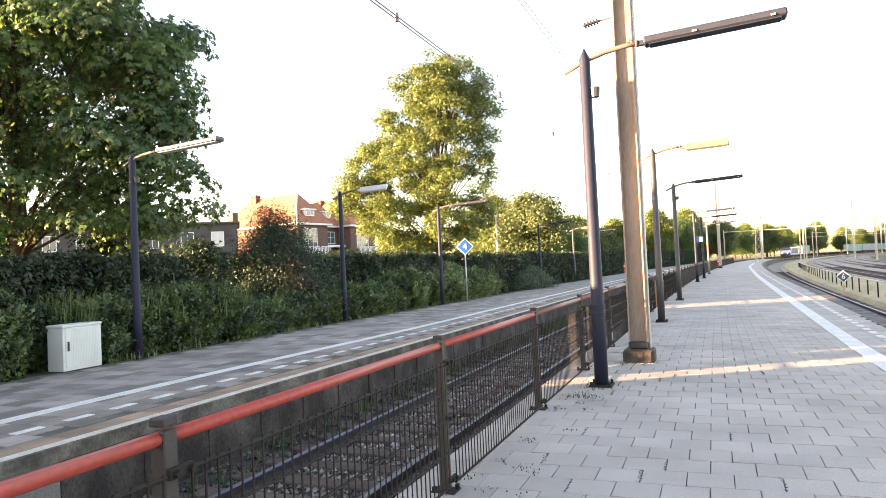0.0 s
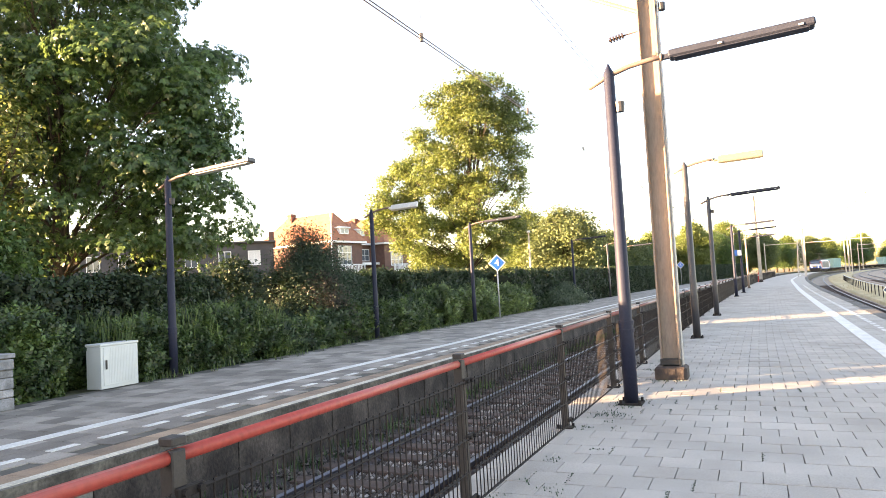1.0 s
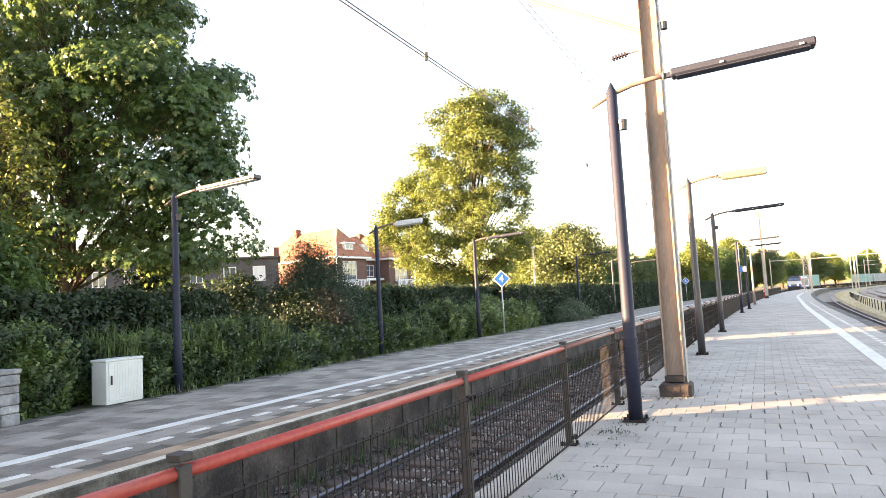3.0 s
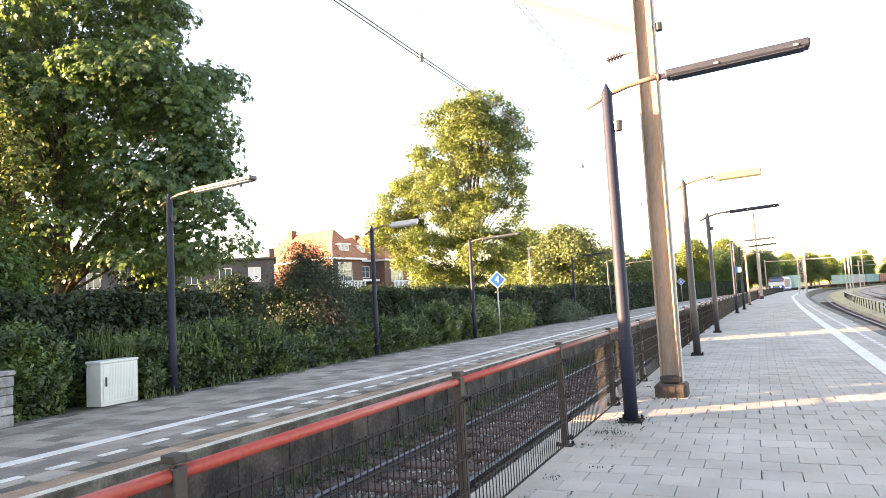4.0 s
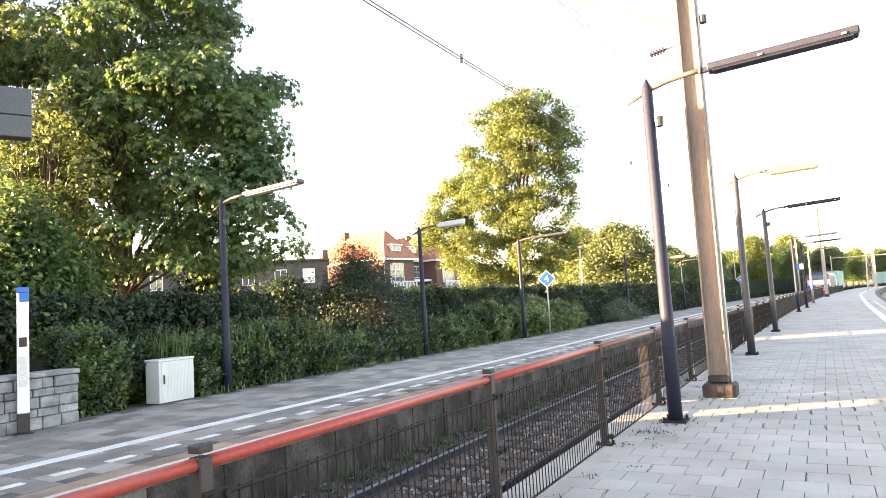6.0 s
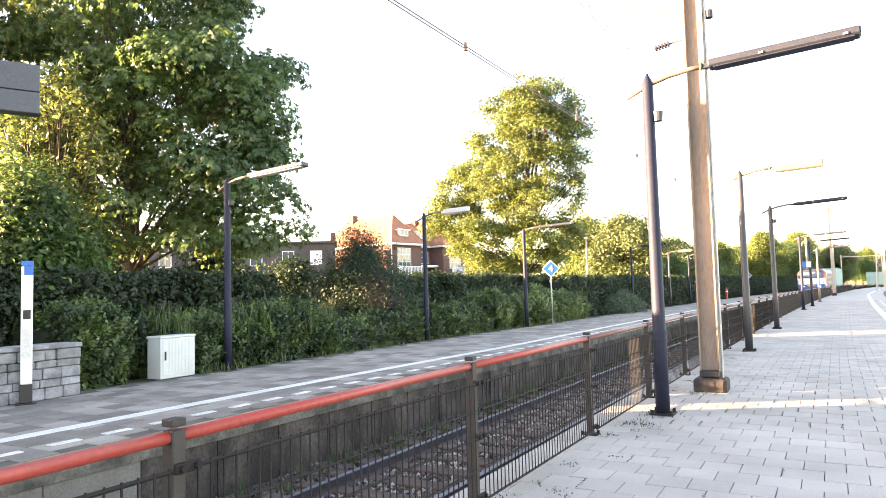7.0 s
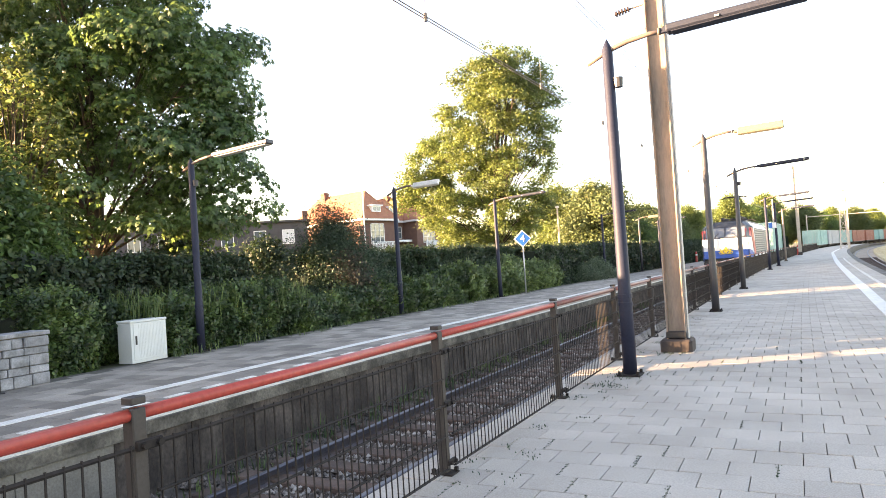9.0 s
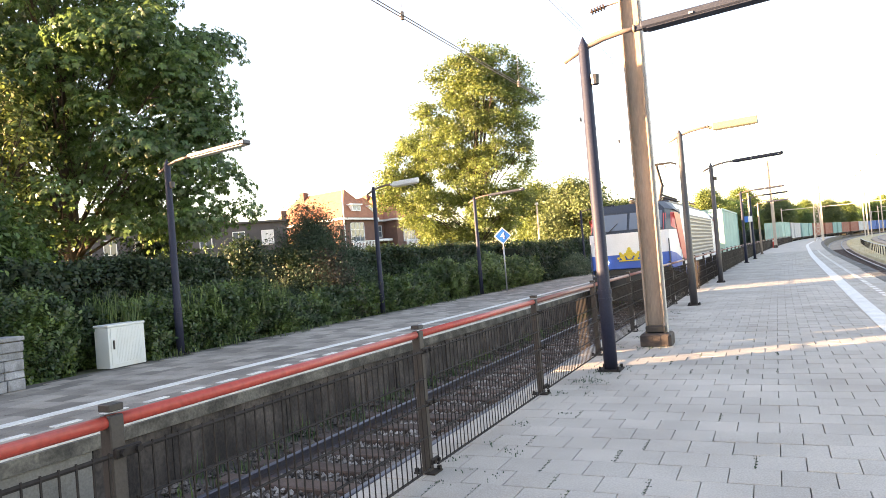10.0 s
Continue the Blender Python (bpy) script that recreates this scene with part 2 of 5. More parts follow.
for key, c in BOX_COLOURS.items():
    M["box_" + key] = material("container_" + key, c, tuple(v * 0.75 for v in c), 0.55, 0.8, 20, 0.5, 0.05)


# ---- mesh helpers
def part(name, bm, mat, parent=None, label="", smooth=False):
    me = bpy.data.meshes.new(name)
    bm.normal_update()
    bm.to_mesh(me)
    bm.free()
    me.materials.append(mat)
    if smooth:
        me.polygons.foreach_set("use_smooth", [True] * len(me.polygons))
    ob = new(name, me)
    ob.parent = parent
    if label:
        ob["label"] = label
    return ob


def raw(name, verts, faces, mat, parent=None, label=""):
    me = bpy.data.meshes.new(name)
    me.from_pydata(verts, [], faces)
    me.materials.append(mat)
    me.update()
    ob = new(name, me)
    ob.parent = parent
    if label:
        ob["label"] = label
    return ob


def thing(name, m, label, category, group="", kind=""):
    ob = new(name)
    ob.empty_display_size = 0.1
    ob.matrix_world = m
    return tagged(ob, label, category, group, kind)


def box(bm, lo, hi, bevel=0.0, m=None):
    lo, hi = Vector(lo), Vector(hi)
    r = bmesh.ops.create_cube(bm, size=1.0)
    vs = r["verts"]
    for v in vs:
        v.co = Vector([(a + b) / 2 + c * (b - a) for a, b, c in zip(lo, hi, v.co)])
    if bevel:
        es = list({e for v in vs for e in v.link_edges})
        out = bmesh.ops.bevel(bm, geom=es, offset=bevel, segments=1, affect="EDGES", profile=0.5)
        vs = list({v for f in out["faces"] for v in f.verts} | {v for v in vs if v.is_valid})
    if m is not None:
        for v in vs:
            v.co = m @ v.co
    return bm


def boxes(*items, bevel=0.0):
    bm = bmesh.new()
    for lo, hi in items:
        box(bm, lo, hi, bevel)
    return bm


def tube(bm, pts, radii, sides=10, cap=True):
    pts = [Vector(p) for p in pts]
    rings = []
    for i, p in enumerate(pts):
        d = (pts[min(i + 1, len(pts) - 1)] - pts[max(i - 1, 0)]).normalized()
        a = d.orthogonal().normalized() if abs(d.z) > 0.9 else d.cross(Vector((0, 0, 1))).normalized()
        b = d.cross(a)
        r = radii if isinstance(radii, (int, float)) else radii[i]
        rings.append([bm.verts.new(p + (a * math.cos(k * math.tau / sides) + b * math.sin(k * math.tau / sides)) * r) for k in range(sides)])
    for r0, r1 in zip(rings, rings[1:]):
        for k in range(sides):
            bm.faces.new((r0[k], r0[(k + 1) % sides], r1[(k + 1) % sides], r1[k]))
    if cap:
        bm.faces.new(rings[0][::-1])
        bm.faces.new(rings[-1])
    return bm


def tubes(*items, sides=10):
    bm = bmesh.new()
    for pts, r in items:
        tube(bm, pts, r, sides)
    return bm


def sweep(profile, ys, closed=True):
    """A long body along the line: profile is a ring of (u, z), or a function of y that gives one."""
    bm = bmesh.new()
    rows = []
    for y in ys:
        ring = profile(y) if callable(profile) else profile
        rows.append([bm.verts.new(at(u, y, z)) for u, z in ring])
    n = len(rows[0])
    for a, b in zip(rows, rows[1:]):
        for k in range(n if closed else n - 1):
            bm.faces.new((a[k], a[(k + 1) % n], b[(k + 1) % n], b[k]))
    if closed:
        bm.faces.new(rows[0][::-1])
        bm.faces.new(rows[-1])
    bmesh.ops.recalc_face_normals(bm, faces=bm.faces[:])
    return bm


def slab(u0, u1, z0, z1):
    return [(u0, z0), (u1, z0), (u1, z1), (u0, z1)]


def left_shift(y):
    """The other platform swings in a little along its first metres."""
    k = min(max((y - 5) / 13, 0), 1)
    return -0.38 * (1 - k * k * (3 - 2 * k))

# ---- ground, platforms, tracks
def ground():
    us = [-400, -120, -60, -30, -16, -11.2, -10.9, -6.6, 3.4, 7.2, 9.5, 12, 20, 60, 150, 500]
    zs = [-0.3, -0.3, -0.2, -0.15, -0.1, -0.05, -1.15, -1.15, -1.15, -1.1, -0.95, -1.1, -1.1, -1.1, -1.1, -1.1]
    ys = [-200, -60, -20] + list(range(-10, 60, 5)) + list(range(60, 400, 15)) + [450, 600, 900, 2000]
    bm = bmesh.new()
    rows = [[bm.verts.new((u + bend(min(y, 420)) + (0 if y < 420 else (y - 420) * slope(420)), y, z)) for u, z in zip(us, zs)] for y in ys]
    for a, b in zip(rows, rows[1:]):
        for k in range(len(us) - 1):
            bm.faces.new((a[k], a[k + 1], b[k + 1], b[k]))
    tagged(part("ground", bm, M["soil"]), "dry grass and bare soil beside the railway", "ground", kind="structure")


ground()
NEAR, FAR = -12.0, 175.0
YS = stations(NEAR, FAR)


def right_edge(y):
    return float(np.interp(y, (10, 18, 30, 60, 100, 130, 175), (2.72, 2.95, 3.1, 3.05, 2.9, 3.0, 3.0)))


def right_line(y):
    return float(np.interp(y, (12, 24, 36, 64, 88, 122, 175), (1.62, 1.72, 1.72, 1.6, 1.26, 1.55, 1.6)))


platform_right = tagged(part("platform_right", sweep(lambda y: slab(-2.45, right_edge(y) - 0.02, -1.2, -0.05), YS), M["joint"]), "island platform paved with grey concrete tiles", "platform", kind="structure")
tagged(part("coping_right", sweep(lambda y: slab(right_edge(y) - 0.3, right_edge(y) + 0.03, -0.3, 0.004), YS), M["concrete"]), "worn concrete edge of the platform", "edge stone", kind="structure")
tagged(part("coping_fence_side", sweep(slab(-2.5, -2.02, -0.3, -0.005), YS), M["paver"]), "worn concrete edge behind the fence", "edge stone", kind="structure")
tagged(part("white_line_right", sweep(lambda y: slab(right_line(y) - 0.13, right_line(y) + 0.13, -0.04, 0.008), YS), M["paint"]), "worn white safety line on the platform", "line marking", kind="structure")

YL = stations(-14, 190)
def lf(y):
    return left_shift(y) * 0.35


platform_left = tagged(part("platform_left", sweep(lambda y: slab(HEDGE_U - 0.6, EDGE_L - 0.22 + lf(y), -1.2, -0.012), YL), M["joint"]), "dark stained platform across the track", "platform", kind="structure")
coping = tagged(part("coping_left", sweep(lambda y: slab(EDGE_L - 0.1 + lf(y), EDGE_L + 0.03 + lf(y), -0.14, 0.0), YL), M["lip"]), "weathered concrete edge slab with lichen", "edge stone", kind="structure")
tagged(part("coping_line", sweep(lambda y: slab(EDGE_L - 0.16 + lf(y), EDGE_L - 0.03 + lf(y), -0.05, 0.006), YL), M["paint_cream"]), "white line along the platform edge", "line marking", kind="structure")
ochre = tagged(part("ochre_strip", sweep(lambda y: slab(EDGE_L - 0.5 + lf(y), EDGE_L - 0.14 + lf(y), -0.1, -0.008), YL), M["joint"]), "brownish row of tiles behind the edge", "paving", kind="structure")
tagged(part("white_line_left", sweep(lambda y: slab(LINE_L - 0.11 + left_shift(y), LINE_L + 0.11 + left_shift(y), -0.04, 0.007), YL), M["paint"]), "white safety line on the platform", "line marking", kind="structure")

# retaining wall below the far platform's edge, in panels
wall_left = tagged(part("wall_platform", sweep(lambda y: slab(EDGE_L - 0.25 + lf(y), EDGE_L - 0.05 + lf(y), -1.2, -0.14), YL), M["wall_dark"]), "stained concrete wall under the platform edge", "wall", kind="structure")


def track(u, y0, y1, name, label, drop=0.0):
    t = tagged(new(name), label, "railway track", kind="structure")
    for side, lab in ((-0.75, "left"), (0.75, "right")):
        c = u + side
        top = RAIL_Z - drop
        part("rail_head", sweep([(c - 0.038, top - 0.06), (c + 0.038, top - 0.06), (c + 0.038, top - 0.008), (c + 0.026, top), (c - 0.026, top), (c - 0.038, top - 0.008)], stations(y0, y1)), M["rail"], t, "shiny worn rail head")
        part("rail_web", sweep([(c - 0.07, top - 0.16), (c + 0.07, top - 0.16), (c + 0.07, top - 0.145), (c + 0.012, top - 0.12), (c + 0.012, top - 0.058), (c - 0.012, top - 0.058), (c - 0.012, top - 0.12), (c - 0.07, top - 0.145)], stations(y0, y1)), M["rust"], t, "rusty rail web and foot")
    return t


def sleepers(t, u, y0, y1, far, drop=0.0):
    bm = boxes(((-1.3, -0.13, -0.16), (1.3, 0.13, 0)), bevel=0.015)
    first = part("sleeper", bm, M["sleeper"], t)
    y, k = y0, 0
    while y < far:
        if y < y1:
            ob = first if k == 0 else new("sleeper", first.data)
            ob.parent = t
            ob.matrix_local = Matrix.Translation(at(u, y, BED_Z - drop + 0.06 + random.uniform(-0.01, 0.01))) @ pose(0, 0, 0, 0, 0, turn(y) + random.uniform(-0.6, 0.6))
        y, k = y + 0.6, k + 1
    bm = bmesh.new()
    y = max(y0, y1)
    while y < far:
        m = Matrix.Translation(at(u, y, BED_Z - drop + 0.06)) @ pose(0, 0, 0, 0, 0, turn(y))
        box(bm, (-1.3, -0.13, -0.16), (1.3, 0.13, 0), 0, m)
        y += 0.6
    tagged(part("far_sleepers", bm, M["sleeper"], t), kind="stuff")


track_left = track(-4.4, -12, 380, "track_left", "railway track with rusty rails on wooden sleepers")
sleepers(track_left, -4.4, -3, 45, 110)
track_right = track(4.15, -12, 380, "track_right", "curved railway track beside the platform", 0.14)
sleepers(track_right, 4.15, 8, 45, 90, 0.14)
for u, n in ((11.2, "track_far"), (15.4, "track_siding"), (19.6, "track_outer")):
    t = track(u, 20, 380, n, "curved railway track in the yard")
    sleepers(t, u, 40, 41, 100)
for u0, u1, n in ((-6.45, -2.4, "ballast_left"), (2.6, 6.1, "ballast_right"), (9.4, 21.5, "ballast_yard")):
    tagged(part(n, sweep(lambda y: [(u0, -1.3), (u1, -1.3), (u1 - 0.1, BED_Z + (-0.02 if u0 < 0 else -0.1 if u0 < 5 else 0.04)), (u0 + 0.1, BED_Z + (-0.02 if u0 < 0 else -0.1 if u0 < 5 else 0.04))], stations(-14, 380, 2, 6)), M["ballast"] if u0 < 0 else M["yard_ballast"]), "bed of brown track ballast", "ballast", kind="structure")
tagged(part("verge", sweep([(5.5, -1.2), (9.6, -1.2), (9.1, -0.75), (7.4, -0.62), (5.7, -0.74)], stations(8, 300, 2, 6)), M["drygrass_sunned"]), "strip of dry yellow grass between the tracks", "verge", kind="structure")


def stones(u0, u1, y0, y1, count, size, z, name, mat, seed, skip=False):
    """Loose stones as squashed eight-sided lumps."""
    rng = np.random.RandomState(seed)
    ico = np.array([(0, 0, 1), (0.9, 0, 0.2), (0.2, 0.9, 0.1), (-0.8, 0.3, 0.2), (-0.2, -0.9, 0.1), (0, 0, -0.6)], float)
    tri = [(0, 1, 2), (0, 2, 3), (0, 3, 4), (0, 4, 1), (5, 2, 1), (5, 3, 2), (5, 4, 3), (5, 1, 4)]
    verts, faces = [], []
    for k in range(count):
        y = y0 + (y1 - y0) * rng.rand() ** 1.5
        if skip and abs((y + 3.3) % 0.6 - 0.3) < 0.15 and rng.rand() < 0.93:
            y += 0.27
        c = at(u0 + (u1 - u0) * rng.rand(), y, z + rng.uniform(-0.01, 0.03))
        a, s = rng.rand() * 6.28, size * rng.uniform(0.6, 1.4)
        ca, sa = math.cos(a), math.sin(a)
        p = ico * rng.uniform(0.7, 1.2, (6, 3)) * s
        q = np.stack([p[:, 0] * ca - p[:, 1] * sa + c[0], p[:, 0] * sa + p[:, 1] * ca + c[1], p[:, 2] + c[2]], 1)
        faces += [tuple(i + 6 * k for i in f) for f in tri]
        verts += q.tolist()
    return tagged(raw(name, verts, faces, mat), "loose brown and grey track ballast stones", "ballast", kind="stuff")


stones(-6.2, -2.55, -1, 34, 26000, 0.034, BED_Z, "ballast_stones", M["ballast"], 3, True)
stones(-5.05, -2.6, 0, 30, 7000, 0.032, BED_Z + 0.02, "pale_ballast_stones", M["pale_stone"], 4, True)


# ---- fence between platform and track
fence = tagged(new("fence"), "dark steel mesh fence with a red handrail", "fence")
FENCE_Y = [-3.86, -1.26, 1.34, 3.87, 6.53, 9.16, 11.75] + [11.75 + 2.6 * k for k in range(1, 45)]


def fence_parts():
    bm = boxes(((-0.032, -0.032, 0), (0.032, 0.032, 1.025)), bevel=0.005)
    post = bm
    post_mesh = part("post", post, M["post_steel"], fence)
    bm = boxes(((-0.0335, -0.0335, 1.04), (0.0335, 0.0335, 1.07)), bevel=0.004)
    cap_mesh = part("cap", bm, M["post_steel"], post_mesh)
    bm = boxes(((-0.085, -0.065, 0), (0.085, 0.065, 0.012)), ((-0.08, -0.06, 0.015), (-0.055, -0.035, 0.04)), ((0.055, 0.035, 0.015), (0.08, 0.06, 0.04)))
    foot_mesh = part("base_plate", bm, M["dark_steel"], post_mesh)
    bm = boxes(((0.03, -0.03, 0.86), (0.055, 0.09, 0.9)), bevel=0.005)
    for yy in (-0.005, 0.065):
        tube(bm, [(0.055, yy, 0.88), (0.072, yy, 0.88)], 0.014, 8)
    clamp_mesh = part("clamp", bm, M["dark_steel"], post_mesh)
    for k, y in enumerate(FENCE_Y):
        m = Matrix.Translation(at(FENCE_U, y)) @ pose(0, 0, 0, 0, 0, turn(y))
        if k == 0:
            post_mesh.matrix_local = m
            continue
        p = new("post", post_mesh.data)
        p.parent, p.matrix_local = fence, m
        for o in (cap_mesh, foot_mesh, clamp_mesh):
            q = new(o.name.split(".")[0], o.data)
            q.parent = p
        for low in (0.38, 0.8) if k < 12 else ():
            q = new("clamp", clamp_mesh.data)
            q.parent, q.location = p, (0, 0, -low)
    for k, (a, b) in enumerate(zip(FENCE_Y, FENCE_Y[1:])):
        pa, pb = at(FENCE_U, a), at(FENCE_U, b)
        d = (pb - pa).normalized()
        # the handrail runs through the posts and sits a little to the track side
        rail = part("handrail", tubes(([pa + Vector((0, 0, 1.0)), pb + Vector((0, 0, 1.0))], 0.026), sides=12), M["red_rail"] if b < 7 else M["rusty_rail"], fence, "red painted handrail tube" if b < 7 else "brownish faded handrail tube", smooth=True)
        bm = bmesh.new()
        off = Vector((0.05, 0, 0))
        for z in (0.05, 0.28, 0.5, 0.69, 0.88):
            tube(bm, [pa + off + d * 0.05 + Vector((0, 0, z)), pb + off - d * 0.05 + Vector((0, 0, z))], 0.0105 if z > 0.8 else 0.0075, 5)
            if z < 0.8:
                tube(bm, [pa + off + d * 0.05 + Vector((0.012, 0, z)), pb + off - d * 0.05 + Vector((0.012, 0, z))], 0.0045, 5)
        length = (pb - pa).length
        n = int(length / 0.066)
        for i in range(1, n):
            c = pa + d * (i * length / n) + off + Vector((0.006, 0, 0))
            tube(bm, [c + Vector((0, 0, 0.04)), c + Vector((0, 0, 0.895))], 0.0046 if b < 14 else 0.0052, 4 if b < 30 else 3, cap=False)
        part("mesh_panel", bm, M["dark_steel"], fence)


fence_parts()


# ---- lamps
def lamp(y, u, label, post_mat, head_mat, h=4.18, reach=2.25, device=True, short=False):
    x = at(u, y)
    t = thing("platform_lamp", Matrix.Translation(x) @ pose(0, 0, 0, 0, 0, turn(y)), label, "street lamp", "platform lamps")
    part("post", tubes(([(0, 0, 0.0), (0, 0, 1.0), (0, 0, 1.02), (0, 0, h - 0.13), (0, 0, h)], [0.085, 0.083, 0.078, 0.066, 0.006]), sides=16), post_mat, t, smooth=True)
    part("collar", tubes(([(0, 0, 0.95), (0, 0, 1.0)], 0.092), ([(0, 0, 0.86), (0, 0, 0.9)], 0.092), sides=16), post_mat, t)
    bm = boxes(((-0.14, -0.14, 0.0), (0.14, 0.14, 0.02)), bevel=0.004)
    for sx in (-1, 1):
        for sy in (-1, 1):
            tube(bm, [(sx * 0.11, sy * 0.11, 0.0), (sx * 0.11, sy * 0.11, 0.06)], 0.018, 6)
    part("base_plate", bm, M["dark_steel"], t)
    z = h - 0.14
    part("arm", tubes(([(-0.26, 0, z - 0.13), (0, 0, z - 0.01), (0.25, 0, z + 0.06), (0.5, 0, z + 0.095), (0.68, 0, z + 0.1)], [0.03, 0.032, 0.032, 0.03, 0.028]), ([(0.62, 0, z + 0.1), (0.65, 0, z + 0.1)], 0.045), sides=12), M["lamp_arm"], t, "curved rusty brown tube arm", smooth=True)
    tilt = pose(0.72, 0, z + 0.1, 0, -2.6, 0)
    if short:
        tilt, reach = pose(0.74, 0, z + 0.08, 62, -1.5, 0), 1.66
    bm = bmesh.new()
    wide = 0.095 if short else 0.11
    box(bm, (0.0, -wide, -0.045), (reach - 0.7, wide, 0.045), 0.018, tilt)
    box(bm, (-0.08, -0.03, -0.03), (0.02, 0.03, 0.03), 0.005, tilt)
    head = part("head", bm, head_mat, t)
    bm = bmesh.new()
    box(bm, (0.06, -0.09, -0.058), (reach - 0.76, 0.09, -0.044), 0.004, tilt)
    part("diffuser", bm, M["diffuser"] if head_mat is not M["lamp_head"] else M["lamp_head"], head)
    for px in (() if short else (0.55, 1.38)):
        bm = bmesh.new()
        box(bm, (px, -0.125, -0.03), (px + 0.05, -0.11, -0.005), 0.003, tilt)
        part("latch", bm, M["galvanised"], head, "small bright metal latch")
    if device:
        part("loudspeaker", tubes(([(0.06, 0, h - 0.56), (0.12, 0, h - 0.56)], 0.025), ([(0.11, 0.0, h - 0.62), (0.11, 0, h - 0.5)], [0.05, 0.06]), sides=10), M["post_grey"], t, "small grey loudspeaker on the post")
    return t


lamp(7.95, -1.76, "blue-grey platform lamp with a long flat head by the fence", M["post_blue"], M["lamp_head"])
lamp(16.4, -1.66, "slim platform lamp with a cream lamp head", M["post_grey"], M["lamp_cream"], device=False, short=True)
lamp(24.75, -1.7, "slim grey platform lamp beside the mesh fence", M["post_grey"], M["lamp_head"])
lamp(42.0, -1.78, "dark platform lamp standing far along the platform", M["post_blue"], M["lamp_head"])
lamp_e = lamp(48.5, -1.66, "dark platform lamp with a blue and white panel", M["post_blue"], M["lamp_head"], device=False)
p = part("information_panel", boxes(((-0.42, -0.2, 2.45), (-0.2, -0.1, 2.85)), bevel=0.01), M["sign_blue"], lamp_e, "small blue panel")
part("display", boxes(((-0.19, -0.2, 2.47), (0.05, -0.1, 2.83)), bevel=0.01), M["white"], p, "white panel half")
lamp(59.2, -1.75, "rusty platform lamp standing far along the platform", M["mast"], M["lamp_head"], device=False)
lamp(10.2, -11.31, "dark blue platform lamp in front of the hedge", M["post_blue"], M["post_grey"])
lamp(18.65, -11.47, "dark platform lamp with a pale head by the hedge", M["post_blue"], M["diffuser"], device=False, short=True)
lamp(26.1, -11.2, "dark platform lamp before the large tree", M["post_blue"], M["lamp_head"], device=False)
lamp(44.0, -11.65, "dark platform lamp by the tall hedge", M["post_blue"], M["lamp_head"], device=False)
lamp(52.5, -11.25, "dark platform lamp with a cream head by the hedge", M["post_grey"], M["lamp_cream"], device=False, short=True)
lamp(60.0, -11.4, "dark platform lamp far along the tall hedge", M["post_blue"], M["lamp_head"], device=False)


# ---- catenary masts and wires
def mast(u, y, h, w, mat, label, foot=True, lean=0.0):
    t = thing("catenary_mast", Matrix.Translation(at(u, y)) @ pose(0, 0, 0, 0, lean, turn(y)), label, "mast", "catenary masts")
    d = w * 0.42
    part("web", boxes(((-w / 2, -0.012, 0.0), (w / 2, 0.012, h))), mat, t)
    for s in (-1, 1):
        part("flange", boxes(((s * w / 2 - 0.012, -d, 0.0), (s * w / 2 + 0.012, d, h)), bevel=0.003), mat, t)
    if foot:
        part("footing", boxes(((-0.225, -0.2, -0.02), (0.225, 0.2, 0.19)), bevel=0.03), M["footing"], t, "dark stained concrete footing block")
        part("base_band", boxes(((-w / 2 - 0.02, -d - 0.01, 0.2), (w / 2 + 0.02, d + 0.01, 0.3)), bevel=0.01), M["black"], t)
    return t


m1 = mast(-1.51, 10.02, 8.6, 0.25, M["mast"], "rust-brown steel catenary mast on a concrete block", lean=0.15)
part("bracket", tubes(([(-0.14, 0, 5.25), (-0.34, -0.05, 5.21)], 0.012), ([(-0.14, 0, 5.55), (-2.9, 0, 7.0)], 0.035), ([(-0.14, 0, 7.6), (-2.9, 0, 7.05)], 0.02), sides=8), M["mast"], m1)
bm = bmesh.new()
for k in range(5):
    tube(bm, [(-0.36 - 0.045 * k, -0.05, 5.21 - 0.008 * k), (-0.382 - 0.045 * k, -0.05, 5.206 - 0.008 * k)], 0.045, 12)
tube(bm, [(-0.33, -0.05, 5.21), (-0.58, -0.05, 5.17)], 0.016, 8)
part("insulator", bm, M["insulator"], m1, "brown ribbed ceramic insulator")
part("cable_duct", tubes(([(0.165, -0.06, 0.2), (0.165, -0.06, 8.4)], 0.018), sides=8), M["galvanised"], m1, "grey cable duct on the mast")
bm = bmesh.new()
tube(bm, [(0.14, -0.02, 5.56), (0.24, -0.02, 5.54)], 0.02, 8)
tube(bm, [(0.22, -0.02, 5.6), (0.22, -0.02, 5.49)], 0.055, 10)
part("clamp", bm, M["black"], m1)
mast(-1.75, 83.0, 9.8, 0.3, M["mast_far"], "tall grey catenary mast at the platform's far end")
for u, y, h in ((2.6, 120, 8.5), (9.0, 140, 9), (-8.5, 128, 9), (10.2, 190, 9), (23.5, 110, 9.5), (24.0, 150, 9.5), (24.2, 200, 9.5), (13.3, 240, 9.5), (22, 260, 9.5), (13.1, 95, 8.2), (15.3, 94, 5.6)):
    mast(u, y, h, 0.22, M["mast_far"], "grey catenary mast beside the curved tracks", foot=False)


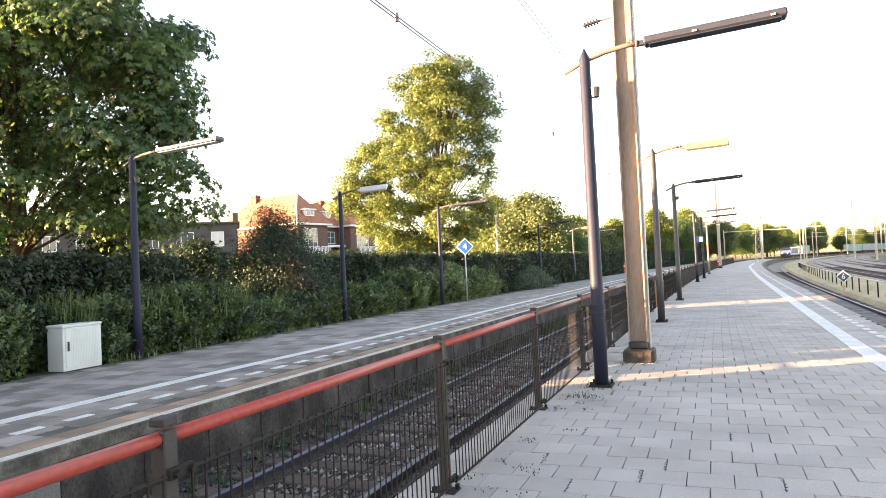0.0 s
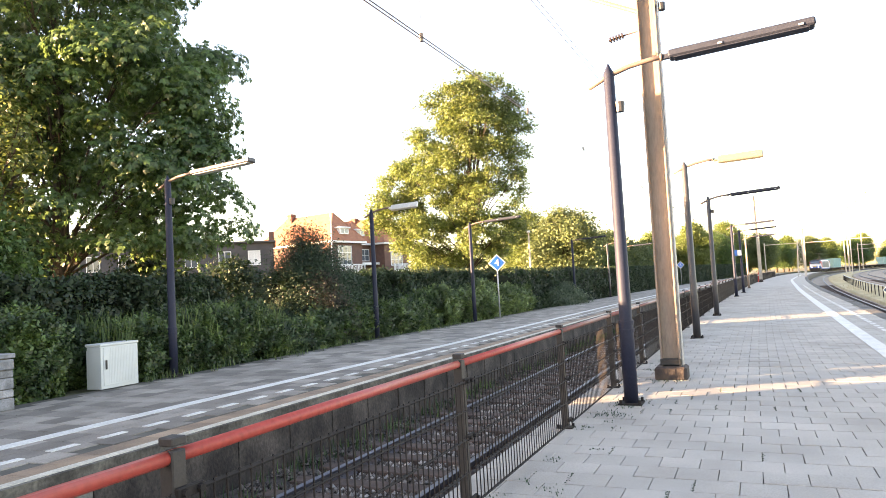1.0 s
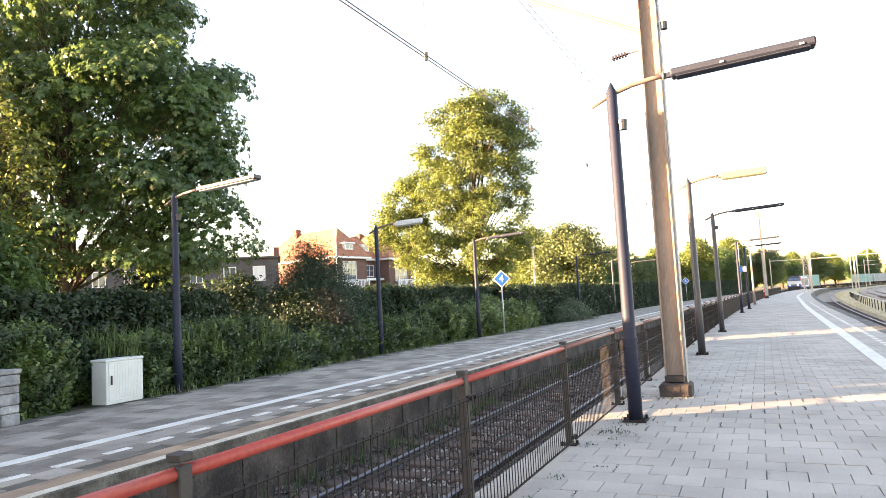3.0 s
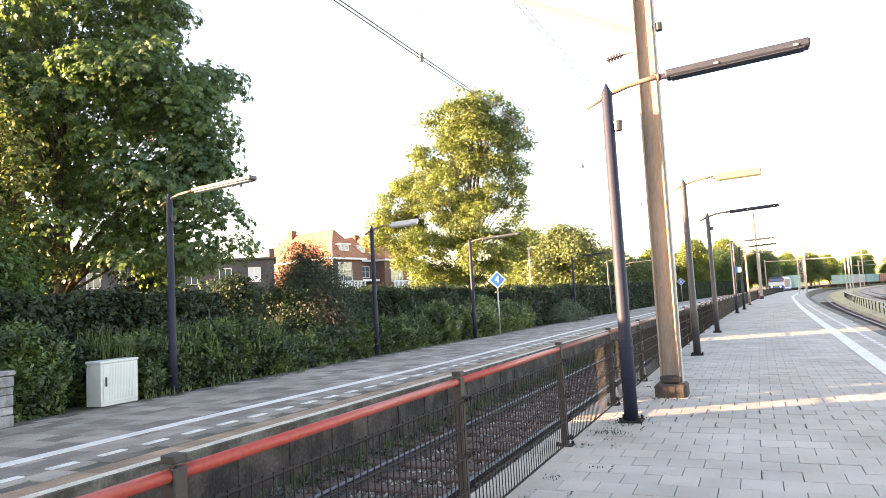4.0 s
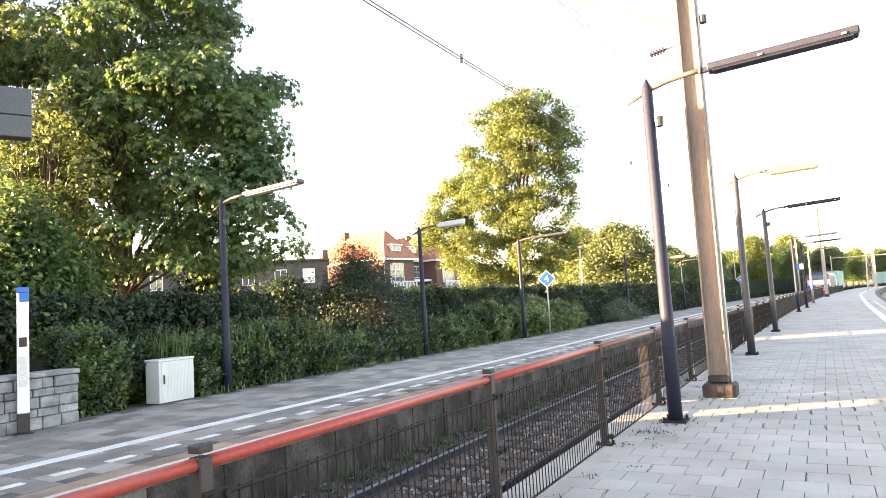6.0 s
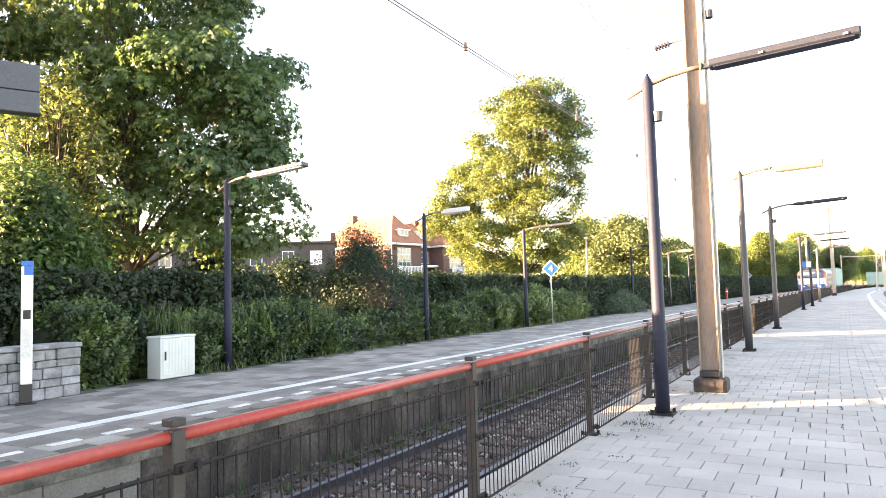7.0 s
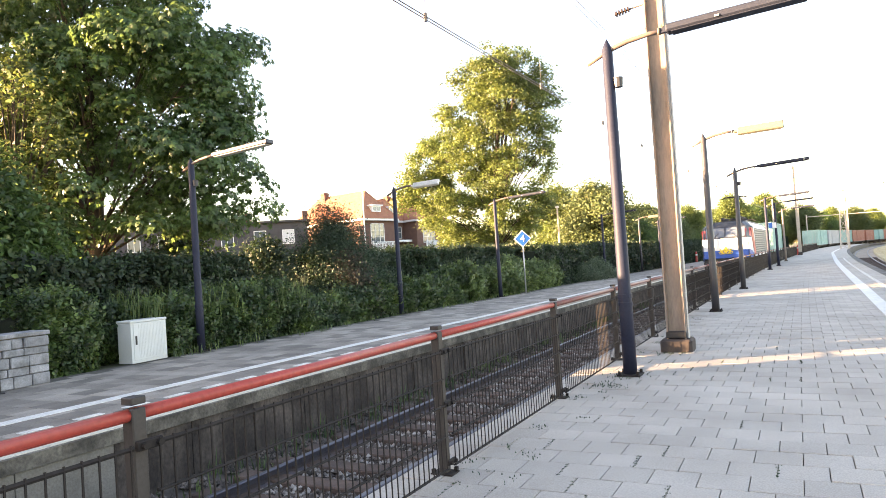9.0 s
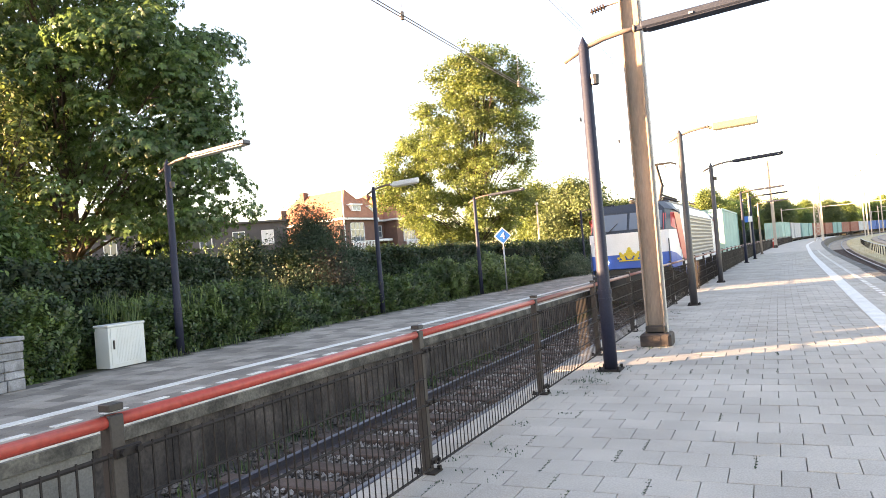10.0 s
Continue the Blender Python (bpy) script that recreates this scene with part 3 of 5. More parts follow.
def lattice_mast(u, y, h):
    t = thing("lattice_mast", Matrix.Translation(at(u, y, -0.2)), "pale lattice steel mast with crossbars", "mast")
    w = lambda z: 0.5 - 0.34 * z / h
    for sx in (-1, 1):
        for sy in (-1, 1):
            part("leg", tubes(([(sx * w(0), sy * w(0), 0), (sx * w(h), sy * w(h), h)], 0.05), sides=6), M["mast_far"], t)
    for k in range(8):
        z0, z1 = h * k / 8, h * (k + 1) / 8
        part("brace", tubes(([(-w(z0), -w(z0), z0), (w(z1), -w(z1), z1)], 0.035), ([(w(z0), -w(z0), z0), (-w(z1), -w(z1), z1)], 0.035), ([(-w(z1), -w(z1), z1), (w(z1), -w(z1), z1)], 0.035), sides=5), M["mast_far"], t)
    part("crossbar", tubes(([(-3, 0, h - 0.2), (7, 0, h - 0.1)], 0.09), ([(-3, 0, h - 1.6), (9, 0, h - 1.4)], 0.07), sides=6), M["mast_far"], t)
    return t


lattice_mast(2.2, 110, 8.6)


def portal(u0, u1, y, h):
    t = thing("catenary_portal", Matrix.Translation(at(0, y, -1.0)), "grey steel portal carrying wires over the tracks", "portal", "catenary portals")
    for u in (u0, u1):
        part("leg", boxes(((u - 0.1, -0.1, 0), (u + 0.1, 0.1, h)), bevel=0.01), M["mast_far"], t)
    part("beam", boxes(((u0, -0.13, h - 0.5), (u1, 0.13, h - 0.36)), bevel=0.01), M["mast_far"], t)


portal(-8.0, 9.0, 170, 8.2)
portal(6.0, 26.0, 225, 8.2)
portal(8.0, 26.0, 165, 8.2)
portal(-8.0, 22.0, 290, 8.2)


def wires(u, zc, zu, y0, y1, label):
    t = tagged(new("overhead_wire"), label, "overhead wire", "overhead wires")
    ys = [y0 + (y1 - y0) * k / 60 for k in range(61)]
    for du in (-0.03, 0.03):
        part("contact_wire", tubes(([at(u + du, y, zc) for y in ys], 0.008), sides=5), M["wire"], t)
        part("carrier_wire", tubes(([at(u + 2 * du, y, zu) for y in ys], 0.006), sides=5), M["wire"], t)
    y = y0 + 1.3
    while y < min(y1, 60):
        part("dropper", tubes(([at(u, y, zc), at(u, y, zu)], 0.0035), ([at(u, y, zc - 0.05), at(u, y, zc + 0.07)], 0.03), sides=5), M["wire"], t)
        y += 5.0


wires(-4.43, 5.15, 7.95, 2, 110, "thin overhead contact wires above the track")
wires(4.95, 5.25, 6.9, 40, 150, "thin overhead contact wires above the curved track")


# ---- planting
def leaf_mesh(name, centres, outward, size, mat, rng, parent=None, label="", flat=0.5, axis=None):
    """Folded leaf blades at the centres, roughly facing outward, as one mesh."""
    n = len(centres)
    d = rng.normal(size=(n, 3))
    nor = outward * flat + d * (1 - flat)
    nor /= np.linalg.norm(nor, axis=1, keepdims=True) + 1e-9
    a = np.cross(nor, rng.normal(size=(n, 3)))
    if axis is not None:
        # leaves of one tuft spread like fingers and hang a little
        a = axis - nor * (axis * nor).sum(1, keepdims=True)
    a /= np.linalg.norm(a, axis=1, keepdims=True) + 1e-9
    b = np.cross(nor, a)
    s = size * rng.uniform(0.6, 1.35, (n, 1))
    tip = a * s - nor * s * 0.25
    v = np.stack([centres - a * s, centres + b * s * 0.55 + nor * s * 0.12, centres + tip, centres - b * s * 0.55 + nor * s * 0.12], 1).reshape(-1, 3)
    me = bpy.data.meshes.new(name)
    me.vertices.add(4 * n)
    me.vertices.foreach_set("co", v.ravel())
    me.loops.add(4 * n)
    me.loops.foreach_set("vertex_index", np.arange(4 * n))
    me.polygons.add(n)
    me.polygons.foreach_set("loop_start", np.arange(0, 4 * n, 4))
    me.polygons.foreach_set("loop_total", np.full(n, 4))
    me.update(calc_edges=True)
    me.materials.append(mat)
    ob = new(name, me)
    ob.parent = parent
    if label:
        ob["label"] = label
    return ob


def palm_mesh(name, centres, outward, size, mat, rng, parent=None):
    """Palmate leaves: five leaflets spreading from one point, hanging a little, as one mesh."""
    n = len(centres)
    nor = outward + rng.normal(size=(n, 3)) * 0.38
    nor /= np.linalg.norm(nor, axis=1, keepdims=True) + 1e-9
    a = outward * np.array((1, 1, 0.0)) + np.array((0, 0, -0.55)) + rng.normal(size=(n, 3)) * 0.55
    a -= nor * (a * nor).sum(1, keepdims=True)
    a /= np.linalg.norm(a, axis=1, keepdims=True) + 1e-9
    b = np.cross(nor, a)
    s = size * rng.uniform(0.65, 1.25, (n, 1))
    rows = []
    for angle, long in ((-1.75, 0.6), (-0.85, 0.9), (0.0, 1.0), (0.85, 0.9), (1.75, 0.6)):
        d = a * math.cos(angle) + b * math.sin(angle)
        w = np.cross(nor, d) * s * 0.26 * long
        tip = centres + d * s * long - nor * s * 0.3 * long
        mid = centres + d * s * long * 0.62 - nor * s * 0.02
        rows += [centres, mid + w, tip, mid - w]
    v = np.stack(rows, 1).reshape(-1, 3)
    m = 5 * n
    me = bpy.data.meshes.new(name)
    me.vertices.add(4 * m)
    me.vertices.foreach_set("co", v.ravel())
    me.loops.add(4 * m)
    me.loops.foreach_set("vertex_index", np.arange(4 * m))
    me.polygons.add(m)
    me.polygons.foreach_set("loop_start", np.arange(0, 4 * m, 4))
    me.polygons.foreach_set("loop_total", np.full(m, 4))
    me.update(calc_edges=True)
    me.materials.append(mat)
    ob = new(name, me)
    ob.parent = parent
    return ob


def boughs(blobs, per, rng):
    """Places on the upper skin and the hanging rim of every bough."""
    pts, outs = [], []
    for c, r in blobs:
        c, r = np.array(c), np.array(r)
        k = max(int(per * (r[0] * r[1] * r[2]) ** (2 / 3)), 6)
        d = rng.normal(size=(k, 3))
        d[:, 2] = np.where(rng.rand(k) < 0.78, np.abs(d[:, 2]), d[:, 2])
        d /= np.linalg.norm(d, axis=1, keepdims=True)
        pts.append(c + d * r * (0.72 + 0.36 * rng.rand(k, 1)) - np.array((0, 0, 0.3)) * np.linalg.norm(d[:, :2], axis=1)[:, None] * r[2])
        outs.append(d * np.array((1, 1, 0.7)) + np.array((0, 0, 0.35)))
    return np.concatenate(pts), np.concatenate(outs)


def clumps(blobs, per, rng, shell=0.55, droop=0.25, tuft=0.5, m=13):
    """Leaf places: every blob (centre, radii) gets tufts near its skin, and every tuft leaves."""
    pts, outs, ways = [], [], []
    for c, r in blobs:
        c, r = np.array(c), np.array(r)
        area = (r[0] * r[1] * r[2]) ** (2 / 3)
        k = max(int(per * area), 4)
        d = rng.normal(size=(k, 3))
        d /= np.linalg.norm(d, axis=1, keepdims=True)
        rad = (shell + (1 - shell) * rng.rand(k, 1) ** 0.6) * rng.uniform(0.86, 1.12, (k, 1))
        centre = c + d * r * rad
        spread = rng.normal(size=(k, m, 3)) * tuft * np.array((1, 1, 0.55))
        spread[..., 2] -= droop * np.linalg.norm(spread[..., :2], axis=-1)
        pts.append((centre[:, None] + spread).reshape(-1, 3))
        outs.append(np.repeat(d + np.array((0, 0, 0.9)), m, 0))
        ways.append(spread.reshape(-1, 3))
    return np.concatenate(pts), np.concatenate(outs), np.concatenate(ways)


def tree(name, x, y, z, trunk_h, trunk_r, blobs, per, leaf, mat, label, seed, tuft=0.45, lean=(0, 0), shell=0.5, group="", apart=False, palmate=0, palm=False):
    rng = np.random.RandomState(seed)
    t = thing(name, Matrix.Translation((x, y, z)), label, "tree", group)
    bm = bmesh.new()
    top = Vector((lean[0], lean[1], trunk_h))
    n = 9
    pts = [Vector((0, 0, -0.2)).lerp(top, k / (n - 1)) + Vector(rng.normal(size=3)) * 0.07 * trunk_r * 3 * (k > 0) for k in range(n)]
    tube(bm, pts, [trunk_r * (1.35 if k == 0 else 1.0) * (1 - 0.8 * k / (n - 1)) for k in range(n)], 10)
    if apart:
        part("trunk", bm, M["bark"], t, smooth=True)
    for i, (c, r) in enumerate(blobs):
        if apart:
            if len(blobs) > 60 and i % 8:
                continue
            bm = bmesh.new()
        c = Vector(c)
        k = min(max((c.z * 0.45) / trunk_h, 0.18), 0.92)
        s = Vector((0, 0, 0)).lerp(top, k)
        mid = s.lerp(c, 0.5) + Vector((0, 0, 0.08 * (c - s).length))
        rr = trunk_r * (1 - 0.75 * k) * (0.5 if len(blobs) < 60 else 0.2)
        tube(bm, [s, mid, c], [rr, rr * 0.65, rr * 0.25], 6)
        for q in range(5):
            e = c + Vector(rng.normal(size=3)).normalized() * min(r) * 0.85
            tube(bm, [mid.lerp(c, 0.3 + 0.14 * q), e], [rr * 0.4, rr * 0.08], 5)
        if apart:
            part("limb", bm, M["bark"], t)
    if not apart:
        part("trunk", bm, M["bark"], t, smooth=True)
    if palm:
        p, o = boughs(blobs, per, rng)
        palm_mesh("crown", p, o, leaf, mat, rng, t)
        return t
    p, o, a = clumps(blobs, per, rng, shell, tuft=tuft, m=palmate or 13)
    leaf_mesh("crown", p, o, leaf, mat, rng, t, axis=a if palmate else None)
    return t


def crown(rng, h0, h1, radius, count, shape=1.0, off=(0, 0), size=1.0):
    """Blobs that fill a crown between two heights, widest low down for a small shape."""
    out = []
    for k in range(count):
        f = (k + 0.5) / count
        zz = h0 + (h1 - h0) * f
        wide = radius * math.sin(math.pi * min(0.12 + 0.88 * f ** abs(shape), 0.97)) ** 0.7
        if shape < 0:
            wide = radius * (1 - 0.55 * f ** 2)
        a, d = k * 2.4 + rng.uniform(-0.4, 0.4), wide * rng.uniform(0.3, 0.88)
        s = size * radius * rng.uniform(0.26, 0.45) * (0.6 + 0.4 * wide / radius)
        out.append(((off[0] * f + math.cos(a) * d, off[1] * f + math.sin(a) * d, zz), (s * 1.15, s * 1.15, s * 0.85)))
    return out


def outline_crown(rng, zs, lefts, rights, count, r0, r1, deep, low=0.8, holes=()):
    """Flattened boughs that fill a crown whose two edges run lefts and rights over the heights zs."""
    out = []
    while len(out) < count:
        zz = rng.uniform(zs[0], zs[-1])
        lo, hi = np.interp(zz, zs, lefts), np.interp(zz, zs, rights)
        if rng.rand() * 14 > hi - lo + 2:
            continue
        r = rng.uniform(r0, r1) * min(1.0, 0.35 + (hi - lo) / 9)
        x = lo + 0.75 * r + (hi - lo - 1.5 * r) * rng.beta(low, low)
        if any(abs(x - a) < c and abs(zz - b) < d for a, b, c, d in holes):
            continue
        mid = (lo + hi) / 2
        e = deep * math.sqrt(max(0.08, 1 - ((x - mid) / ((hi - lo) / 2)) ** 2))
        out.append(((x, e * rng.uniform(-1, 0.8), zz), (r * rng.uniform(0.9, 1.35), r * 1.1, r * rng.uniform(0.5, 0.9))))
    return out


rng = np.random.RandomState(11)
# great chestnut at the left, its boughs in hanging layers down to the hedge
def layers(found, flat=0.62):
    return [(c, (r[0] * 1.1, r[1] * 1.1, r[0] * flat)) for c, r in found]


blobs = layers(outline_crown(rng, (3.1, 4.5, 8.4, 9.8, 11, 13, 16.5), (-5.5, -5.5, -5.5, -5, -4.2, -3.2, -1.5), (6.5, 6.9, 6.4, 5.5, 4.6, 3.2, 0.9), 350, 0.48, 0.9, 3.5, 0.9))
blobs += [((3.0 + 0.32 * k, -1.5 + 0.9 * (k % 4), 3.3 + 0.55 * (k % 5)), (0.85, 0.85, 0.45)) for k in range(10)]
blobs += [((5.7 - 0.48 * k, 0.6 * (k % 3) - 0.6, 7.2 + 0.75 * k), (0.85, 0.9, 0.45)) for k in range(6)]
tree("chestnut_tree", -19.0, 13.9, -0.1, 14.0, 0.3, blobs, 240, 0.15, M["leaf_dark"], "large dark green broadleaf tree behind the hedge", 21, apart=True, palm=True)
# added out of view towards the sun, to keep the great chestnut in shade
tree("chestnut_tree", -28.5, 8.6, -0.1, 13.0, 0.26, layers(outline_crown(rng, (4.8, 5.8, 8, 10, 13.5), (-5, -5, -4.6, -3.6, -1), (5, 5, 4.6, 3.6, 1), 90, 0.7, 1.2, 4.0)), 90, 0.26, M["leaf_dark"], "tall broadleaf tree added on the sun side to shade the chestnut", 24, apart=True, palm=True)
# same kind of tree, but backlight is coloured in through the paler leaf
tree("chestnut_tree", -25.4, 11.6, -0.1, 15.0, 0.28, layers(outline_crown(rng, (4.4, 5.6, 9, 12, 17), (-5, -5, -4.6, -3.6, -1), (5, 5, 4.6, 3.6, 1), 105, 0.7, 1.2, 4.2)), 100, 0.22, M["leaf_lime"], "tall broadleaf tree behind the hedge, sunlight put into its leaf colour", 22, apart=True, palm=True)
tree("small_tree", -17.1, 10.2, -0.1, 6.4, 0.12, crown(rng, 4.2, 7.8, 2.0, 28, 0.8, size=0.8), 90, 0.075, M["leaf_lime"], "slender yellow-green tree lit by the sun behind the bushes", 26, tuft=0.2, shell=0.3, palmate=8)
# the big pale tree before the houses
blobs = outline_crown(rng, (2.4, 4.2, 6.0, 7.8, 9.4, 11.0, 12.6, 14.2, 15.4), (-2.8, -4.6, -7.0, -6.9, -5.2, -3.4, -2.4, -1.4, 1.2), (2.6, 3.6, 4.5, 4.9, 5.2, 5.3, 5.0, 4.6, 3.2), 400, 0.32, 0.8, 3.4, 1.0, ((1.6, 9.2, 0.9, 0.7), (2.8, 6.9, 0.7, 0.6), (3.8, 11.0, 0.5, 0.5), (-1.8, 9.9, 0.5, 0.5)))
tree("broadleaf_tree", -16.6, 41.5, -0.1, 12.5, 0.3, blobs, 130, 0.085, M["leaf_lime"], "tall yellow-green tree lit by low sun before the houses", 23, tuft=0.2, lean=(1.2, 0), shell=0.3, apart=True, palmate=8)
# dark shrubs
def shrub(x, y, h, r, mat, label, seed, leaf=0.09, count=14, per=95, z=-0.1):
    g = np.random.RandomState(seed)
    b = []
    for k in range(count):
        f = k / (count - 1)
        w = r * (1 - 0.75 * f ** 1.4)
        a = k * 2.4
        b.append(((math.cos(a) * w * 0.55, math.sin(a) * w * 0.55, 0.25 * h + 0.68 * h * f), (w * 0.7 + 0.15, w * 0.7 + 0.15, 0.16 * h + 0.1)))
    return tree("shrub", x, y, z, h * 0.9, 0.06, b, per, leaf, mat, label, seed, tuft=0.22, shell=0.2)


shrub(-13.0, 18.1, 3.75, 1.6, M["leaf_grey"], "dark feathery conical shrub with brown tinges by the hedge", 31, 0.034, 18, 380)
shrub(-12.0, 17.5, 2.2, 0.75, M["leaf_brown"], "brown and grey twiggy shrub beside the hedge", 32, 0.04, 11, 240)
shrub(-14.6, 5.0, 4.3, 1.9, M["leaf_hedge"], "large dark evergreen bush behind the low wall", 33, 0.085, 16, 110)
shrub(-15.2, 8.3, 4.6, 1.85, M["leaf_dark"], "large dark evergreen bush behind the shrubs", 34, 0.07, 18, 190)

shrub(-16.9, 10.8, 3.6, 1.05, M["leaf_hedge"], "large dark evergreen bush below the tall tree", 35, 0.085, 16, 110)
shrub(-17.8, 15.9, 3.4, 1.5, M["leaf_hedge"], "dark garden bush behind the clipped hedge", 45, 0.06, 14, 150)
for u, y, h, r, k in ((-11.75, 41.6, 1.35, 1.3, 37), (-11.7, 39.4, 1.0, 1.0, 38)):
    p = at(u, y)
    shrub(p.x, p.y, h, r, M["leaf_grey_green"], "rounded grey-green bush before the tall hedge", k, 0.05, 12, 260)
for u, y, h, r, k in ((7.6, 33.0, 1.0, 0.9, 39), (8.4, 30.0, 1.3, 1.1, 40)):
    p = at(u, y)
    shrub(p.x, p.y, h, r, M["leaf_far"], "low green bush on the dry verge", k, 0.05, 10, 160, z=-0.75)
shrub(-24.0, 27.5, 3.6, 2.6, M["leaf_hedge"], "dark garden bush before the terraced houses", 36, 0.1, 14, 70)


def hedge(name, u0, u1, y0, y1, top, mat, label, seed, density, leaf, rough=0.15, low=-0.1, shoots=0, blade=0.05, niche=None):
    """A leafy body along the line: a core coloured as the inner shade and a skin of leaves on its front and top."""
    g = np.random.RandomState(seed)
    t = tagged(new(name), label, "hedge")
    ys = stations(y0, y1, 0.5, 2.0)
    hz = lambda y: top(y) if callable(top) else top
    inset = lambda y: 0.62 if niche and niche[0] < y < niche[1] else 0.0
    def ring(y):
        w = noise.noise(Vector((y * 0.45, seed, 0))) * rough
        h = hz(y) + noise.noise(Vector((y * 0.6, seed, 5))) * rough
        return [(u0, low), (u1 - 0.42 + w * 0.5 - inset(y), low), (u1 - 0.4 + w - inset(y), h * 0.6), (u1 - 0.6 + w - inset(y), h - 0.25), (u0 + 0.3, h - 0.22)]
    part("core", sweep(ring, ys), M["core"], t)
    n = int(density * (y1 - y0))
    yy = y0 + (y1 - y0) * g.rand(n)
    tops = np.array([hz(v) + noise.noise(Vector((v * 0.6, seed, 5))) * rough for v in yy])
    w = np.array([noise.noise(Vector((v * 0.45, seed, 0))) * rough for v in yy])
    face = g.rand(n) < 0.68
    zz = np.where(face, low + (tops - low) * g.rand(n), tops - 0.1 + g.normal(size=n) * 0.09 + 0.12 * g.rand(n) ** 3)
    uu = np.where(face, u1 - 0.05 + w - np.abs(g.normal(size=n)) * 0.17 - 0.22 * (zz / np.maximum(tops, 0.1)) ** 3, u0 + (u1 - u0 - 0.2) * g.rand(n))
    # lumps in the front
    uu += np.where(face, [0.34 * noise.noise(Vector((a * 1.1, b * 1.4, seed))) for a, b in zip(yy, zz)], 0)
    bx = np.array([bend(v) - inset(v) for v in yy])
    pts = np.stack([uu + bx, yy, zz], 1)
    out = np.where(face[:, None], (1.0, 0, 0.5), (0.1, 0, 1.0))
    leaf_mesh("foliage", pts, out, leaf, mat, g, t, flat=0.55)
    if shoots:
        # young shoots with paired leaves standing out of the front and the top
        n = int(shoots * (y1 - y0))
        yy = y0 + (y1 - y0) * g.rand(n)
        tops = np.array([hz(v) + noise.noise(Vector((v * 0.6, seed, 5))) * rough for v in yy])
        w = np.array([noise.noise(Vector((v * 0.45, seed, 0))) * rough for v in yy])
        f = g.rand(n) ** 0.7
        zz = low + 0.15 + (tops - low - 0.2) * f
        uu = u1 - 0.2 + w - 0.35 * f ** 3 + 0.3 * np.array([noise.noise(Vector((a * 1.1, b * 1.4, seed))) for a, b in zip(yy, zz)]) - 0.5 * (f > 0.9) * g.rand(n)
        way = np.stack([g.uniform(0.1, 1.0, n), g.normal(size=n) * 0.45, g.uniform(0.15, 1.1, n) + 0.5 * f], 1)
        way /= np.linalg.norm(way, axis=1, keepdims=True)
        root = np.stack([uu + np.array([bend(v) - inset(v) for v in yy]), yy, zz], 1)
        long = g.uniform(0.16, 0.42, (n, 1))
        side = np.cross(way, g.normal(size=(n, 3)))
        side /= np.linalg.norm(side, axis=1, keepdims=True)
        places, axes, ups = [], [], []
        for k in range(9):
            d = side * (1 if k % 2 else -1) * (0.75 if k < 8 else 0) + way * 0.6
            d[:, 2] -= 0.12
            d /= np.linalg.norm(d, axis=1, keepdims=True)
            places.append(root + way * long * (0.2 + 0.1 * k) + d * blade * 0.9)
            axes.append(d)
            ups.append(np.cross(side, way) + np.array((0.4, -0.2, 0.7)))
        leaf_mesh("young_growth", np.concatenate(places), np.concatenate(ups), blade, mat, g, t, flat=0.82, axis=np.concatenate(axes))
    return t


def hedge_top(y):
    return (0.95 if 13.9 < y < 16.7 else 2.06) + 0.004 * y


hedge("hedge", -14.4, -13.0, 4.4, 34, hedge_top, M["leaf_hedge"], "long dark clipped hedge behind the shrubs", 41, 2000, 0.06, 0.2, shoots=90, blade=0.06)
hedge("hedge", -13.2, -11.7, 33, 170, lambda y: 2.15 + 0.004 * (y - 33), M["leaf_hedge"], "tall dark hedge along the far platform", 42, 700, 0.085, 0.2)
hedge("shrub_border", -13.4, -11.5, 6.8, 15.0, lambda y: (1.15 if y < 13.7 else 0.7) + 0.12 * math.sin(y * 1.1), M["leaf_shrub"], "dense green shrubs along the platform's back", 43, 5200, 0.05, 0.5, shoots=420, blade=0.05, niche=(8.1, 9.5))
hedge("shrub_border", -13.2, -11.6, 14.9, 24.0, lambda y: (0.55 if y < 16.6 else 0.8 if y < 18 else 1.05) + 0.12 * math.sin(y * 0.8 + 1), M["leaf_shrub"], "dense green shrubs along the platform's back", 44, 4200, 0.052, 0.5, shoots=360, blade=0.055)
hedge("shrub_border", -13.0, -11.4, 24.0, 35.0, lambda y: 1.25 + 0.2 * math.sin(y * 0.9), M["leaf_pale"], "pale green climbing shrubs below the hedge", 45, 2400, 0.07, 0.5, shoots=200, blade=0.075)


def grass_tufts(places, name, label, seed, mat=None, h=0.4):
    g = np.random.RandomState(seed)
    verts, faces = [], []
    for x, y, z, count, spread, tall in places:
        for k in range(count):
            a = g.rand() * 6.28
            bx, by = x + g.normal() * spread, y + g.normal() * spread
            l = tall * g.uniform(0.5, 1.2)
            dx, dy = math.cos(a) * l * 0.45 * g.rand(), math.sin(a) * l * 0.45 * g.rand()
            w = 0.006 + 0.01 * tall
            px, py = math.cos(a + 1.57) * w, math.sin(a + 1.57) * w
            i = len(verts)
            verts += [(bx - px, by - py, z), (bx + px, by + py, z), (bx + dx * 0.5 + px * 0.6, by + dy * 0.5 + py * 0.6, z + l * 0.6), (bx + dx * 0.5 - px * 0.6, by + dy * 0.5 - py * 0.6, z + l * 0.6), (bx + dx, by + dy, z + l * 0.95)]
            faces += [(i, i + 1, i + 2, i + 3), (i + 3, i + 2, i + 4)]
    return tagged(raw(name, verts, faces, mat or M["grass"]), label, "grass", kind="stuff")


